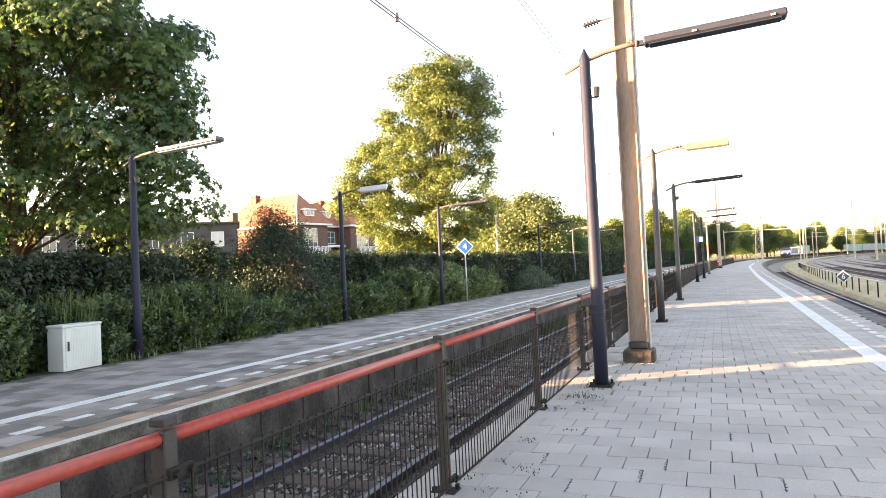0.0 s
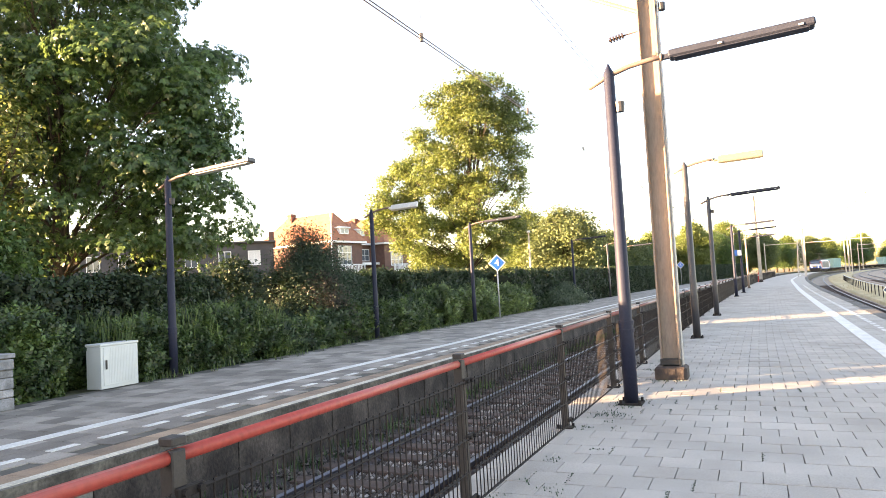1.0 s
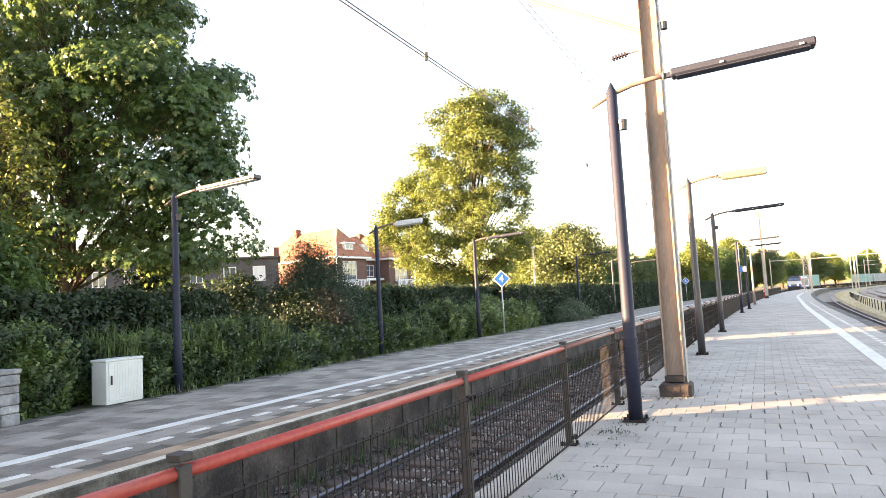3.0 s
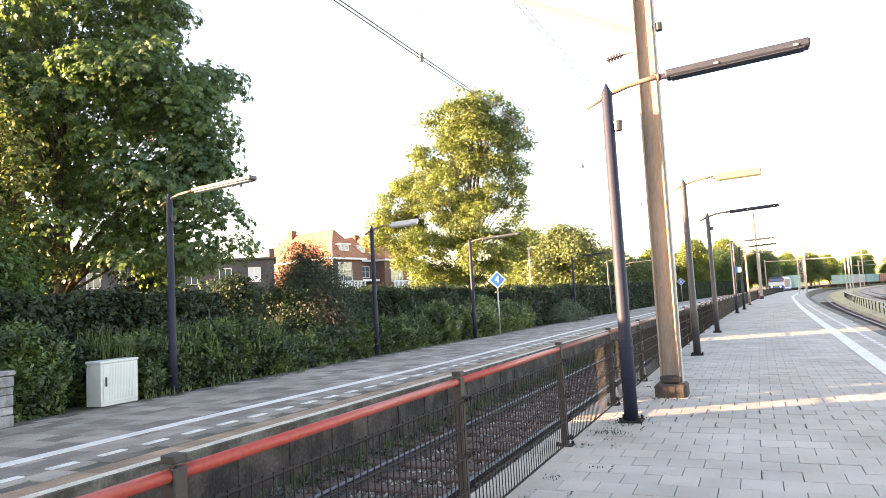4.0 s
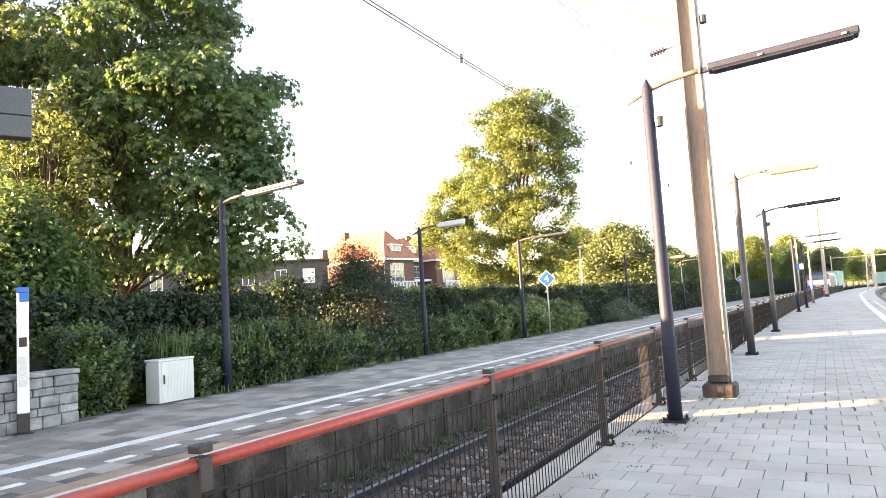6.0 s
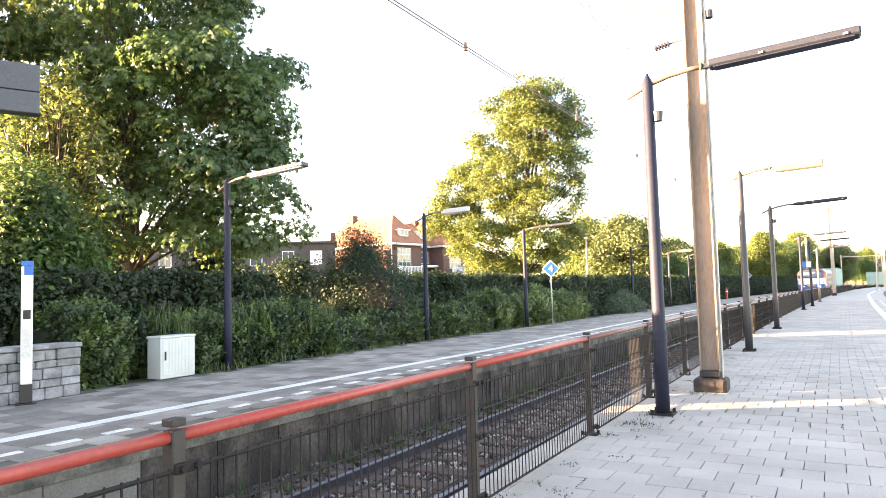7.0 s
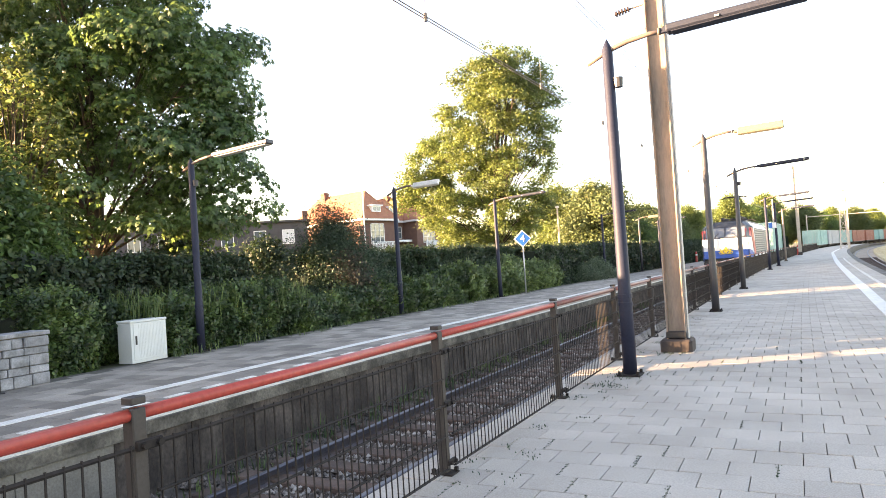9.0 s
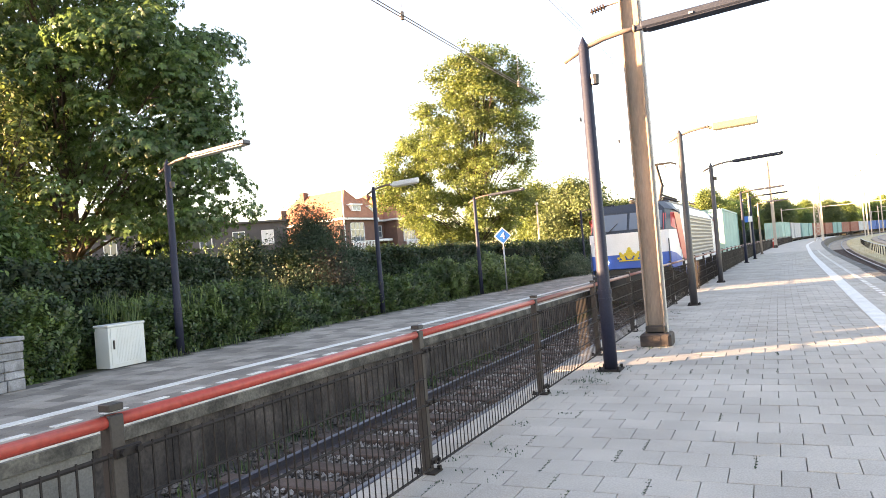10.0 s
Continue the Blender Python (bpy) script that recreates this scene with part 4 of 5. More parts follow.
g = np.random.RandomState(5)
spots = []
for k in range(36):
    y = g.uniform(9.5, 30)
    p = at(HEDGE_U - 0.35 + g.uniform(-0.2, 0.25), y)
    spots.append((p.x, p.y, 0.0, 9, 0.1, 0.2))
for k in range(55):
    y = g.uniform(9, 14.3)
    p = at(-12.2 + g.uniform(-0.8, 0.6), y)
    spots.append((p.x, p.y, 0.7, 16, 0.14, 0.75))
grass_tufts(spots, "tall_grass", "seeding tall grass among the shrubs", 51, M["leaf_pale"])
spots = []
for k in range(260):
    y = g.uniform(8, 140)
    p = at(7.2 + g.uniform(-1.4, 1.1), y)
    spots.append((p.x, p.y, -0.74, 12, 0.25, 0.28))
grass_tufts(spots, "verge_grass", "dry yellow grass between the tracks", 52, M["drygrass_sunned"])
spots = []
for k in range(50):
    y = g.uniform(3, 16)
    p = at(FENCE_U + g.uniform(0.05, 0.55), y)
    spots.append((p.x, p.y, 0.0, 9, 0.04, 0.018))
for k in range(45):
    row = g.randint(8, 34)
    p = at(-2.33 + 0.304 * g.randint(1, 9) + 0.152 * (1 - row % 2), 0.2 + 0.304 * row)
    for q in range(5):
        spots.append((p.x, p.y + 0.06 * q - 0.12, 0.0, 5, 0.009, 0.007))
for q, yy in ((-1.76, 7.95), (-1.51, 9.9), (-1.85, 7.35)):
    p = at(q, yy)
    spots.append((p.x - 0.05, p.y - 0.1, 0.0, 60, 0.12, 0.03))
grass_tufts(spots, "joint_weeds", "small weeds between the paving tiles", 53, M["leaf_grey"])
spots = []
for k in range(300):
    y = g.uniform(1, 30)
    p = at(-6.0 + 0.75 * g.rand() ** 2 + lf(y), y)
    spots.append((p.x, p.y, BED_Z, 6, 0.07, g.uniform(0.1, 0.32)))
grass_tufts(spots, "track_weeds", "weeds growing at the foot of the wall", 54, M["leaf_shrub"])

# trees farther off: three kinds, repeated
def far_kind(seed, h, r, mat, label, leaf=0.13, per=100, shape=0.9, count=16):
    q = np.random.RandomState(seed)
    return tree("background_tree", -60, -60, 0, h * 0.8, 0.28, crown(q, h * 0.25, h * 0.92, r, count, shape), per, leaf, mat, label, seed, tuft=0.55, shell=0.4, group="trees along the line")


kinds = [far_kind(61, 9, 3.6, M["leaf_far"], "green tree in the row behind the hedge"), far_kind(62, 10.5, 3.4, M["leaf_lime"], "yellow-green sunlit tree in the row"), far_kind(63, 8, 3.2, M["leaf_dark"], "dark green tree in the row behind the hedge")]
plan = []
for k in range(34):
    y = 62 + k * 4.6 + g.uniform(-2, 2)
    plan.append((-16.4 - g.uniform(0, 6) - 0.02 * y, y, g.uniform(0.75, 1.02), k))
for k in range(52):
    y = 145 + k * 8.2 + g.uniform(-3, 3)
    plan.append((-15 - g.uniform(0, 14), y, g.uniform(1.1, 1.6), k + 1))
for k in range(24):
    y = 200 + k * 9 + g.uniform(-4, 4)
    plan.append((32 + g.uniform(0, 14), y, g.uniform(0.85, 1.2), k + 1))
first = set()
for u, y, s, k in plan:
    i = (k * 7 + k // 3) % 3
    m = Matrix.Translation(at(u, y, -0.4)) @ pose(0, 0, 0, 0, 0, k * 77)
    if i not in first:
        first.add(i)
        kinds[i].matrix_world = m @ Matrix.Diagonal((s, s, s, 1))
    else:
        c = copy_thing(kinds[i], m)
        c.scale = (s, s, s)


# ---- houses
def window(parent, x, z, w, h, y, mat_frame, bars=2, rows=2, name="window", pane=None):
    f = part(name, boxes(((x, y - 0.06, z), (x + 0.08, y + 0.03, z + h)), ((x + w - 0.08, y - 0.06, z), (x + w, y + 0.03, z + h)), ((x, y - 0.062, z), (x + w, y + 0.03, z + 0.08)), ((x, y - 0.062, z + h - 0.08), (x + w, y + 0.03, z + h)), *[((x + w * (k + 1) / (bars + 1) - 0.03, y - 0.05, z), (x + w * (k + 1) / (bars + 1) + 0.03, y + 0.02, z + h)) for k in range(bars)], *[((x, y - 0.052, z + h * (k + 1) / (rows + 1) - 0.025), (x + w, y + 0.02, z + h * (k + 1) / (rows + 1) + 0.025)) for k in range(rows)]), mat_frame, parent, "white painted window frame")
    part("pane", boxes(((x + 0.05, y - 0.02, z + 0.05), (x + w - 0.05, y, z + h - 0.05))), pane or M["pane"], f)
    return f


def hip(lo, hi, z0, z1, ridge, over=0.35):
    """A hipped roof over the rectangle, with ridge = share of the length that the ridge runs."""
    x0, y0, x1, y1 = lo[0] - over, lo[1] - over, hi[0] + over, hi[1] + over
    bm = bmesh.new()
    cx, cy = (x0 + x1) / 2, (y0 + y1) / 2
    if x1 - x0 > y1 - y0:
        r = (x1 - x0) / 2 * ridge
        a, b = (cx - r, cy, z1), (cx + r, cy, z1)
        quads = lambda c: ((c[0], c[1], "b", "a"), (c[1], c[2], "b"), (c[2], c[3], "a", "b"), (c[3], c[0], "a"))
    else:
        r = (y1 - y0) / 2 * ridge
        a, b = (cx, cy - r, z1), (cx, cy + r, z1)
        quads = lambda c: ((c[0], c[1], "a"), (c[1], c[2], "b", "a"), (c[2], c[3], "b"), (c[3], c[0], "a", "b"))
    c = [bm.verts.new(p) for p in ((x0, y0, z0), (x1, y0, z0), (x1, y1, z0), (x0, y1, z0))]
    top = {"a": bm.verts.new(a), "b": bm.verts.new(b)}
    for q in quads(c):
        bm.faces.new([top[v] if isinstance(v, str) else v for v in q])
    bm.faces.new(c[::-1])
    bmesh.ops.recalc_face_normals(bm, faces=bm.faces[:])
    return bm


def villa():
    t = thing("house", Matrix.Translation((-44.7, 69.5, -0.3)) @ pose(0, 0, 0, 0, 0, 77), "brick villa with orange hipped tile roofs and white balconies", "house")
    # front wing, recessed middle, right wing, long rear range
    blocks = (((0, 0), (5.6, 13.0), 11.9, 0.62), ((5.6, 2.4), (10.0, 9.0), 11.2, 0.55), ((10.0, 0), (15.2, 10.0), 11.8, 0.5))
    EAVE = 8.05
    for n, ((x0, y0), (x1, y1), z1, r) in enumerate(blocks):
        part("wall", boxes(((x0, y0 + 0.003 * n, 0), (x1, y1, EAVE - 0.1))), M["brick"], t, "brown brick wall")
        part("eaves", boxes(((x0 - 0.5, y0 - 0.5, EAVE - 0.16 + 0.004 * n), (x1 + 0.5, y1 + 0.5, EAVE + 0.1 + 0.004 * n)), bevel=0.02), M["white"], t, "white painted eaves board")
        part("roof", hip((x0, y0), (x1, y1), EAVE + 0.1 + 0.004 * n, z1, r, 0.55), M["rooftile"], t, "orange clay tile roof")
        # ridge caps
        cx = (x0 + x1) / 2
        half = (y1 - y0 + 1.1) / 2
        ya, yb = (y0 + y1) / 2 - half * r, (y0 + y1) / 2 + half * r
        if y1 - y0 > x1 - x0:
            part("ridge", tubes(([(cx, ya, z1), (cx, yb, z1)], 0.1), *[([(ex, ey, EAVE + 0.12), (cx, yy, z1)], 0.09) for ex, ey, yy in ((x0 - 0.5, y0 - 0.5, ya), (x1 + 0.5, y0 - 0.5, ya))], sides=6), M["rooftile"], t, "rounded ridge tiles")
    for x, y, h in ((2.6, 9.6, 12.5), (12.4, 7.4, 12.2), (6.6, 8.4, 11.8)):
        part("chimney", boxes(((x - 0.4, y - 0.4, 8), (x + 0.4, y + 0.4, h)), ((x - 0.48, y - 0.48, h - 0.3), (x + 0.48, y + 0.48, h - 0.15)), bevel=0.02), M["brick"], t, "brick chimney stack")
    window(t, 1.25, 5.0, 2.4, 2.55, -0.02, M["white"], 2, 2)
    window(t, 6.1, 5.75, 3.4, 1.6, 2.36, M["white"], 3, 1)
    window(t, 11.2, 5.0, 2.4, 2.5, -0.02, M["white"], 2, 2)
    part("canopy", boxes(((5.62, 0.9, 5.2), (9.98, 2.45, 5.5)), bevel=0.03), M["white"], t, "white flat canopy")
    for x, y, zb in ((2.5, -0.1, 9.0), (7.8, 2.1, 9.1), (12.6, -0.1, 9.0)):
        d = part("dormer", boxes(((x - 0.75, y, zb), (x + 0.75, y + 2.0, zb + 0.75)), ((x - 0.95, y - 0.2, zb + 0.75), (x + 0.95, y + 2.2, zb + 0.92)), bevel=0.02), M["white"], t, "small white flat-roofed dormer")
        for q in (-0.32, 0.32):
            part("pane", boxes(((x + q - 0.25, y - 0.02, zb + 0.16), (x + q + 0.25, y, zb + 0.64))), M["pane"], d)
    for x0, x1, y0 in ((0.5, 4.9, 0.0), (10.6, 14.8, 0.0)):
        b = part("balcony", boxes(((x0, y0 - 1.1, 4.1), (x1, y0, 4.26)), ((x0, y0 - 1.1, 5.1), (x1, y0 - 1.0, 5.2)), *[((xx, y0 - 1.12, 4.2), (xx + 0.14, y0 - 0.98, 5.3)) for xx in (x0, x1 - 0.14)]), M["white"], t, "white balcony with slatted railing")
        n = int((x1 - x0) / 0.26)
        for k in range(1, n):
            part("slat", boxes(((x0 + 0.26 * k, y0 - 1.08, 4.26), (x0 + 0.26 * k + 0.1, y0 - 1.03, 5.1))), M["white"], b)
    part("flagpole", tubes(([(-0.9, -1.2, 0), (-0.9, -1.2, 11.9)], 0.07), sides=8), M["white"], t, "slim white pole before the house")


villa()


def terrace(x, y, rz, n, high, label, wallm, roofm):
    t = thing("terrace_house", Matrix.Translation((x, y, -0.3)) @ pose(0, 0, 0, 0, 0, rz), label, "house", "terrace houses")
    L = 6.4 * n
    part("wall", boxes(((0, 0, 0), (L, 9, high))), wallm, t)
    part("roof", boxes(((-0.25, -0.35, high), (L + 0.25, 9.3, high + 0.22)), bevel=0.03), roofm, t)
    for k in range(n):
        for zz in (high - 2.4,):
            window(t, 6.4 * k + 0.7, zz, 1.3, 1.6, -0.02, M["white"], 1, 0)
            window(t, 6.4 * k + 3.7, zz, 1.3, 1.6, -0.02, M["white"], 1, 0, pane=M["blind"] if k == n - 1 and zz > high - 3 else None)
        part("chimney", boxes(((6.4 * k + 5.9, 3.6, high), (6.4 * k + 6.5, 4.4, high + 1.5)), bevel=0.02), M["brick"], t)
    return t


terrace(-65.9, 44.0, 37, 4, 7.6, "row of grey flat-roofed terraced houses with white windows", M["grey_wall"], M["slate"])
terrace(-86, 24, 37, 4, 6.0, "row of brown brick terraced houses with white windows", M["brick"], M["slate"])
# grey gable behind the big tree
t = thing("gabled_house", Matrix.Translation((-25.5, 105, -0.3)) @ pose(0, 0, 0, 0, 0, 20), "grey slate gabled house behind the tall tree", "house")
part("wall", boxes(((-3, 0, 0), (3, 8, 5))), M["brick"], t)
bm = bmesh.new()
v = [bm.verts.new(p) for p in ((-3.4, -0.3, 4.8), (3.4, -0.3, 4.8), (3.4, 8, 4.8), (-3.4, 8, 4.8), (0, -0.3, 9.2), (0, 8, 9.2))]
for f in ((0, 1, 4), (1, 2, 5, 4), (2, 3, 5), (3, 0, 4, 5), (3, 2, 1, 0)):
    bm.faces.new([v[i] for i in f])
part("roof", bm, M["slate"], t)


# ---- signs and small things on the platforms
def text_mesh(word, size, depth=0.004):
    cu = bpy.data.curves.new("lettering", "FONT")
    cu.body, cu.size, cu.extrude, cu.align_x, cu.align_y = word, size, depth, "CENTER", "CENTER"
    ob = new("lettering", cu)
    bpy.context.view_layer.update()
    me = bpy.data.meshes.new_from_object(ob.evaluated_get(bpy.context.evaluated_depsgraph_get()))
    bpy.data.objects.remove(ob)
    return me


def diamond_sign(u, y, z0, zc, word, size, mat, yaw, label):
    t = thing("platform_sign", Matrix.Translation(at(u, y, z0)) @ pose(0, 0, 0, 0, 0, yaw), label, "sign", "diamond signs")
    part("pole", tubes(([(0, 0, 0), (0, 0, zc - size * 0.3)], 0.03), sides=10), M["galvanised"], t, "thin grey metal pole", smooth=True)
    q = Matrix.Translation((0, -0.04, zc)) @ pose(0, 0, 0, 0, 45, 0)
    bm = bmesh.new()
    box(bm, (-size / 2, -0.012, -size / 2), (size / 2, 0.012, size / 2), 0.006, q)
    b = part("border", bm, M["white"], t, "white border plate")
    s = size / 2 * 0.86
    bm = bmesh.new()
    box(bm, (-s, -0.018, -s), (s, 0.0, s), 0.004, q)
    part("face", bm, mat, t)
    if word:
        me = text_mesh(word, size * 0.78)
        me.materials.append(M["white"])
        n = new("numeral", me)
        n.parent = t
        n.matrix_local = Matrix.Translation((0, -0.064, zc - 0.0)) @ pose(0, 0, 0, 90, 0, 0)
    return t


diamond_sign(-10.62, 27.5, 0, 2.42, "4", 0.54, M["sign_blue"], 20, "blue diamond sign with a white 4 on a pole")
diamond_sign(-10.6, 86.0, 0, 2.5, "6", 0.62, M["sign_blue"], 8, "blue diamond sign with a white 6 far down the platform")
diamond_sign(5.75, 42.0, -0.76, 0.78, "6", 0.5, M["sign_dark"], 0, "dark blue diamond sign with a white 6 beside the track")


def cabinet():
    t = thing("switch_cabinet", Matrix.Translation((-11.0, 8.46, 0)) @ pose(0, 0, 0, 0, 0, 90), "white metal switch cabinet standing before the shrubs", "cabinet")
    part("body", boxes(((0, 0, 0.0), (0.84, 0.38, 0.78)), bevel=0.008), M["cabinet"], t)
    part("lid", boxes(((-0.015, -0.015, 0.78), (0.855, 0.395, 0.83)), bevel=0.012), M["cabinet"], t)
    d = part("door", boxes(((0.05, -0.012, 0.06), (0.82, 0.0, 0.765)), bevel=0.004), M["cabinet"], t)
    part("handle", boxes(((0.085, -0.035, 0.36), (0.115, -0.012, 0.53)), bevel=0.004), M["black"], d, "black door handle")
    for k in range(17):
        part("rib", boxes(((0.17 + 0.035 * k, -0.015, 0.1), (0.188 + 0.035 * k, -0.0118, 0.74))), M["cabinet"], d)


cabinet()


def block_wall():
    t = tagged(new("wall_low"), "low wall of pale grey stone blocks", "wall", kind="structure")
    y1 = 6.63
    part("core", boxes(((-11.15, 1.0, 0), (-10.75, y1 - 0.02, 0.8))), M["joint"], t)
    part("coping", boxes(((-11.2, 1.0, 0.8), (-10.68, y1 + 0.02, 0.87)), bevel=0.012), M["stone"], t)
    g = random.Random(8)
    z = 0.0
    for high in (0.19, 0.13, 0.18, 0.12, 0.17):
        y = y1
        while y > 2.4:
            w = g.choice((0.2, 0.3, 0.42, 0.55, 0.34))
            d, tip = g.uniform(-0.01, 0.022), g.uniform(-0.8, 0.8)
            bm = bmesh.new()
            box(bm, (-0.04, -w / 2 + 0.006, -high / 2 + 0.005), (0.045, w / 2 - 0.006, high / 2 - 0.005), g.uniform(0.008, 0.018), pose(-10.74 + d, y - w / 2, z + high / 2, tip, tip, g.uniform(-1.2, 1.2)))
            part("stone", bm, M["stone"], t)
            y -= w
        # the end that faces along the platform
        bm = bmesh.new()
        box(bm, (-0.2, -0.03, -high / 2 + 0.005), (0.14, 0.02, high / 2 - 0.005), 0.012, pose(-10.93, y1 - 0.01, z + high / 2, 0, 0, g.uniform(-1, 1)))
        part("stone", bm, M["stone"], t)
        z += high


block_wall()


def pillar():
    t = thing("check_in_pillar", Matrix.Translation((-10.58, 5.66, 0)) @ pose(0, 0, 0, 0, 0, 60), "slim white card reader pillar on the platform", "pillar")
    part("column", boxes(((-0.08, -0.06, 0.3), (0.08, 0.06, 2.12)), bevel=0.015), M["white"], t)
    part("foot", boxes(((-0.085, -0.065, 0.02), (0.085, 0.065, 0.3)), ((-0.14, -0.12, 0.0), (0.14, 0.12, 0.02)), bevel=0.008), M["black"], t, "black foot with base plate")
    part("cap", boxes(((-0.083, -0.063, 2.12), (0.083, 0.063, 2.2)), ((-0.04, -0.068, 1.98), (0.083, -0.06, 2.12)), bevel=0.006), M["sign_blue"], t, "blue cap")
    part("reader", boxes(((-0.05, -0.075, 1.3), (0.05, -0.06, 1.44)), bevel=0.006), M["footing"], t, "dark card reader window")
    part("hatch", boxes(((-0.06, -0.066, 0.7), (0.06, -0.06, 1.15)), bevel=0.003), M["diffuser"], t)


pillar()


def info_box():
    t = thing("information_sign", Matrix.Translation((-10.72, 5.46, 0)) @ pose(0, 0, 0, 0, 0, 62), "dark grey hanging information box on a post", "sign")
    part("casing", boxes(((-1.9, -0.14, 4.52), (0.38, 0.14, 4.86)), ((-1.9, -0.14, 4.87), (0.38, 0.14, 5.3)), bevel=0.01), M["info_grey"], t)
    part("post", tubes(([(-1.2, 0.1, 0), (-1.2, 0.1, 4.6)], 0.07), sides=10), M["post_grey"], t)


info_box()


def hydrant():
    t = thing("red_marker_post", Matrix.Translation(at(-2.0, 84.5)), "red marker post beside the fence", "marker post")
    part("body", tubes(([(0, 0, 0), (0, 0, 0.1), (0, 0, 0.8), (0, 0, 1.1)], [0.2, 0.14, 0.13, 0.09]), sides=10), M["red_post"], t)
    part("band", tubes(([(0, 0, 0.72), (0, 0, 0.84)], 0.15), sides=10), M["white"], t)


hydrant()
t = thing("red_marker_post", Matrix.Translation(at(-11.4, 77.0)), "small red marker post before the hedge", "marker post")
part("body", tubes(([(0, 0, 0), (0, 0, 1.0), (0, 0, 1.15)], [0.12, 0.11, 0.04]), sides=10), M["red_post"], t)
part("band", tubes(([(0, 0, 0.7), (0, 0, 0.85)], 0.125), sides=10), M["white"], t)


def low_fence():
    t = tagged(new("low_railing"), "low dark railing along the dry verge", "fence")
    post = part("post", boxes(((-0.028, -0.028, 0), (0.028, 0.028, 0.83)), bevel=0.004), M["dark_steel"], t)
    ys = [25 + 2.4 * k for k in range(34)]
    for k, y in enumerate(ys):
        o = post if k == 0 else new("post", post.data)
        o.parent = t
        o.matrix_local = Matrix.Translation(at(float(np.interp(y, (39, 61, 102), (6.1, 6.45, 7.15))), y, -0.8))
    part("rail", tubes(([at(float(np.interp(y, (39, 61, 102), (6.1, 6.45, 7.15))), y, 0.03) for y in ys], 0.035), sides=8), M["galvanised"], t)


low_fence()

# a few poles among the hedge and verge
for u, y, h in ((-13.4, 40.5, 4.6), (-13.0, 98, 6.0)):
    t = thing("slim_pole", Matrix.Translation(at(u, y)), "slim pale pole behind the hedge", "pole")
    part("shaft", tubes(([(0, 0, 0), (0, 0, h)], [0.07, 0.05]), sides=8), M["mast_far"], t)
    part("cap", tubes(([(0, 0, h), (0, 0, h + 0.12)], [0.12, 0.1]), sides=8), M["diffuser"], t)



# ---- beyond the low wall, outside the view: a wall and gapped boards added to shape the sun
t = thing("station_house", Matrix.Translation((-13.5, 0, -0.1)), "unseen brick wall added to shade the near platform", "building")
part("wall", boxes(((-0.4, -32, 0), (0, 0.7, 4.6))), M["brick"], t)
part("roof", boxes(((-0.6, -32.3, 4.6), (0.2, 0.8, 4.85)), bevel=0.03), M["slate"], t)
# added boards; each gap lets one strip of sun onto the platform
t = tagged(new("garden_fence"), "unseen boards added to let the sun through in strips", "fence")
y = 0.7
for gap, width in ((1.7, 0.5), (3.0, 0.2), (3.45, 0.15), (3.8, 0.3), (4.6, 0.0)):
    part("board", boxes(((-13.5, y, -0.1), (-13.46, gap, 2.5)), bevel=0.004), M["sleeper"], t)
    y = gap + width


# ---- the freight train
TRACK_U = -4.4
_ys = np.arange(-60, 620, 0.25)
_xs = np.array([bend(min(v, 520)) + (0 if v < 520 else (v - 520) * slope(520)) for v in _ys])
_len = np.concatenate([[0], np.cumsum(np.hypot(np.diff(_xs), np.diff(_ys)))])
SPEED = 22.1
FRONT = float(np.interp(23.1, _ys, _len))


def on_track(s):
    yv = float(np.interp(s, _len, _ys))
    y2 = float(np.interp(s + 1, _len, _ys))
    x, x2 = float(np.interp(yv, _ys, _xs)), float(np.interp(y2, _ys, _xs))
    return Matrix.Translation((x + TRACK_U, yv, RAIL_Z)) @ pose(0, 0, 0, 0, 0, -math.degrees(math.atan2(x2 - x, y2 - yv)))


def wheels(t, ys, r=0.5):
    for y in ys:
        for s in (-1, 1):
            part("wheel", tubes(([(s * 0.68, y, r), (s * 0.8, y, r)], r), ([(s * 0.8, y, r), (s * 0.83, y, r)], r * 0.35), sides=20), M["bogie"], t)


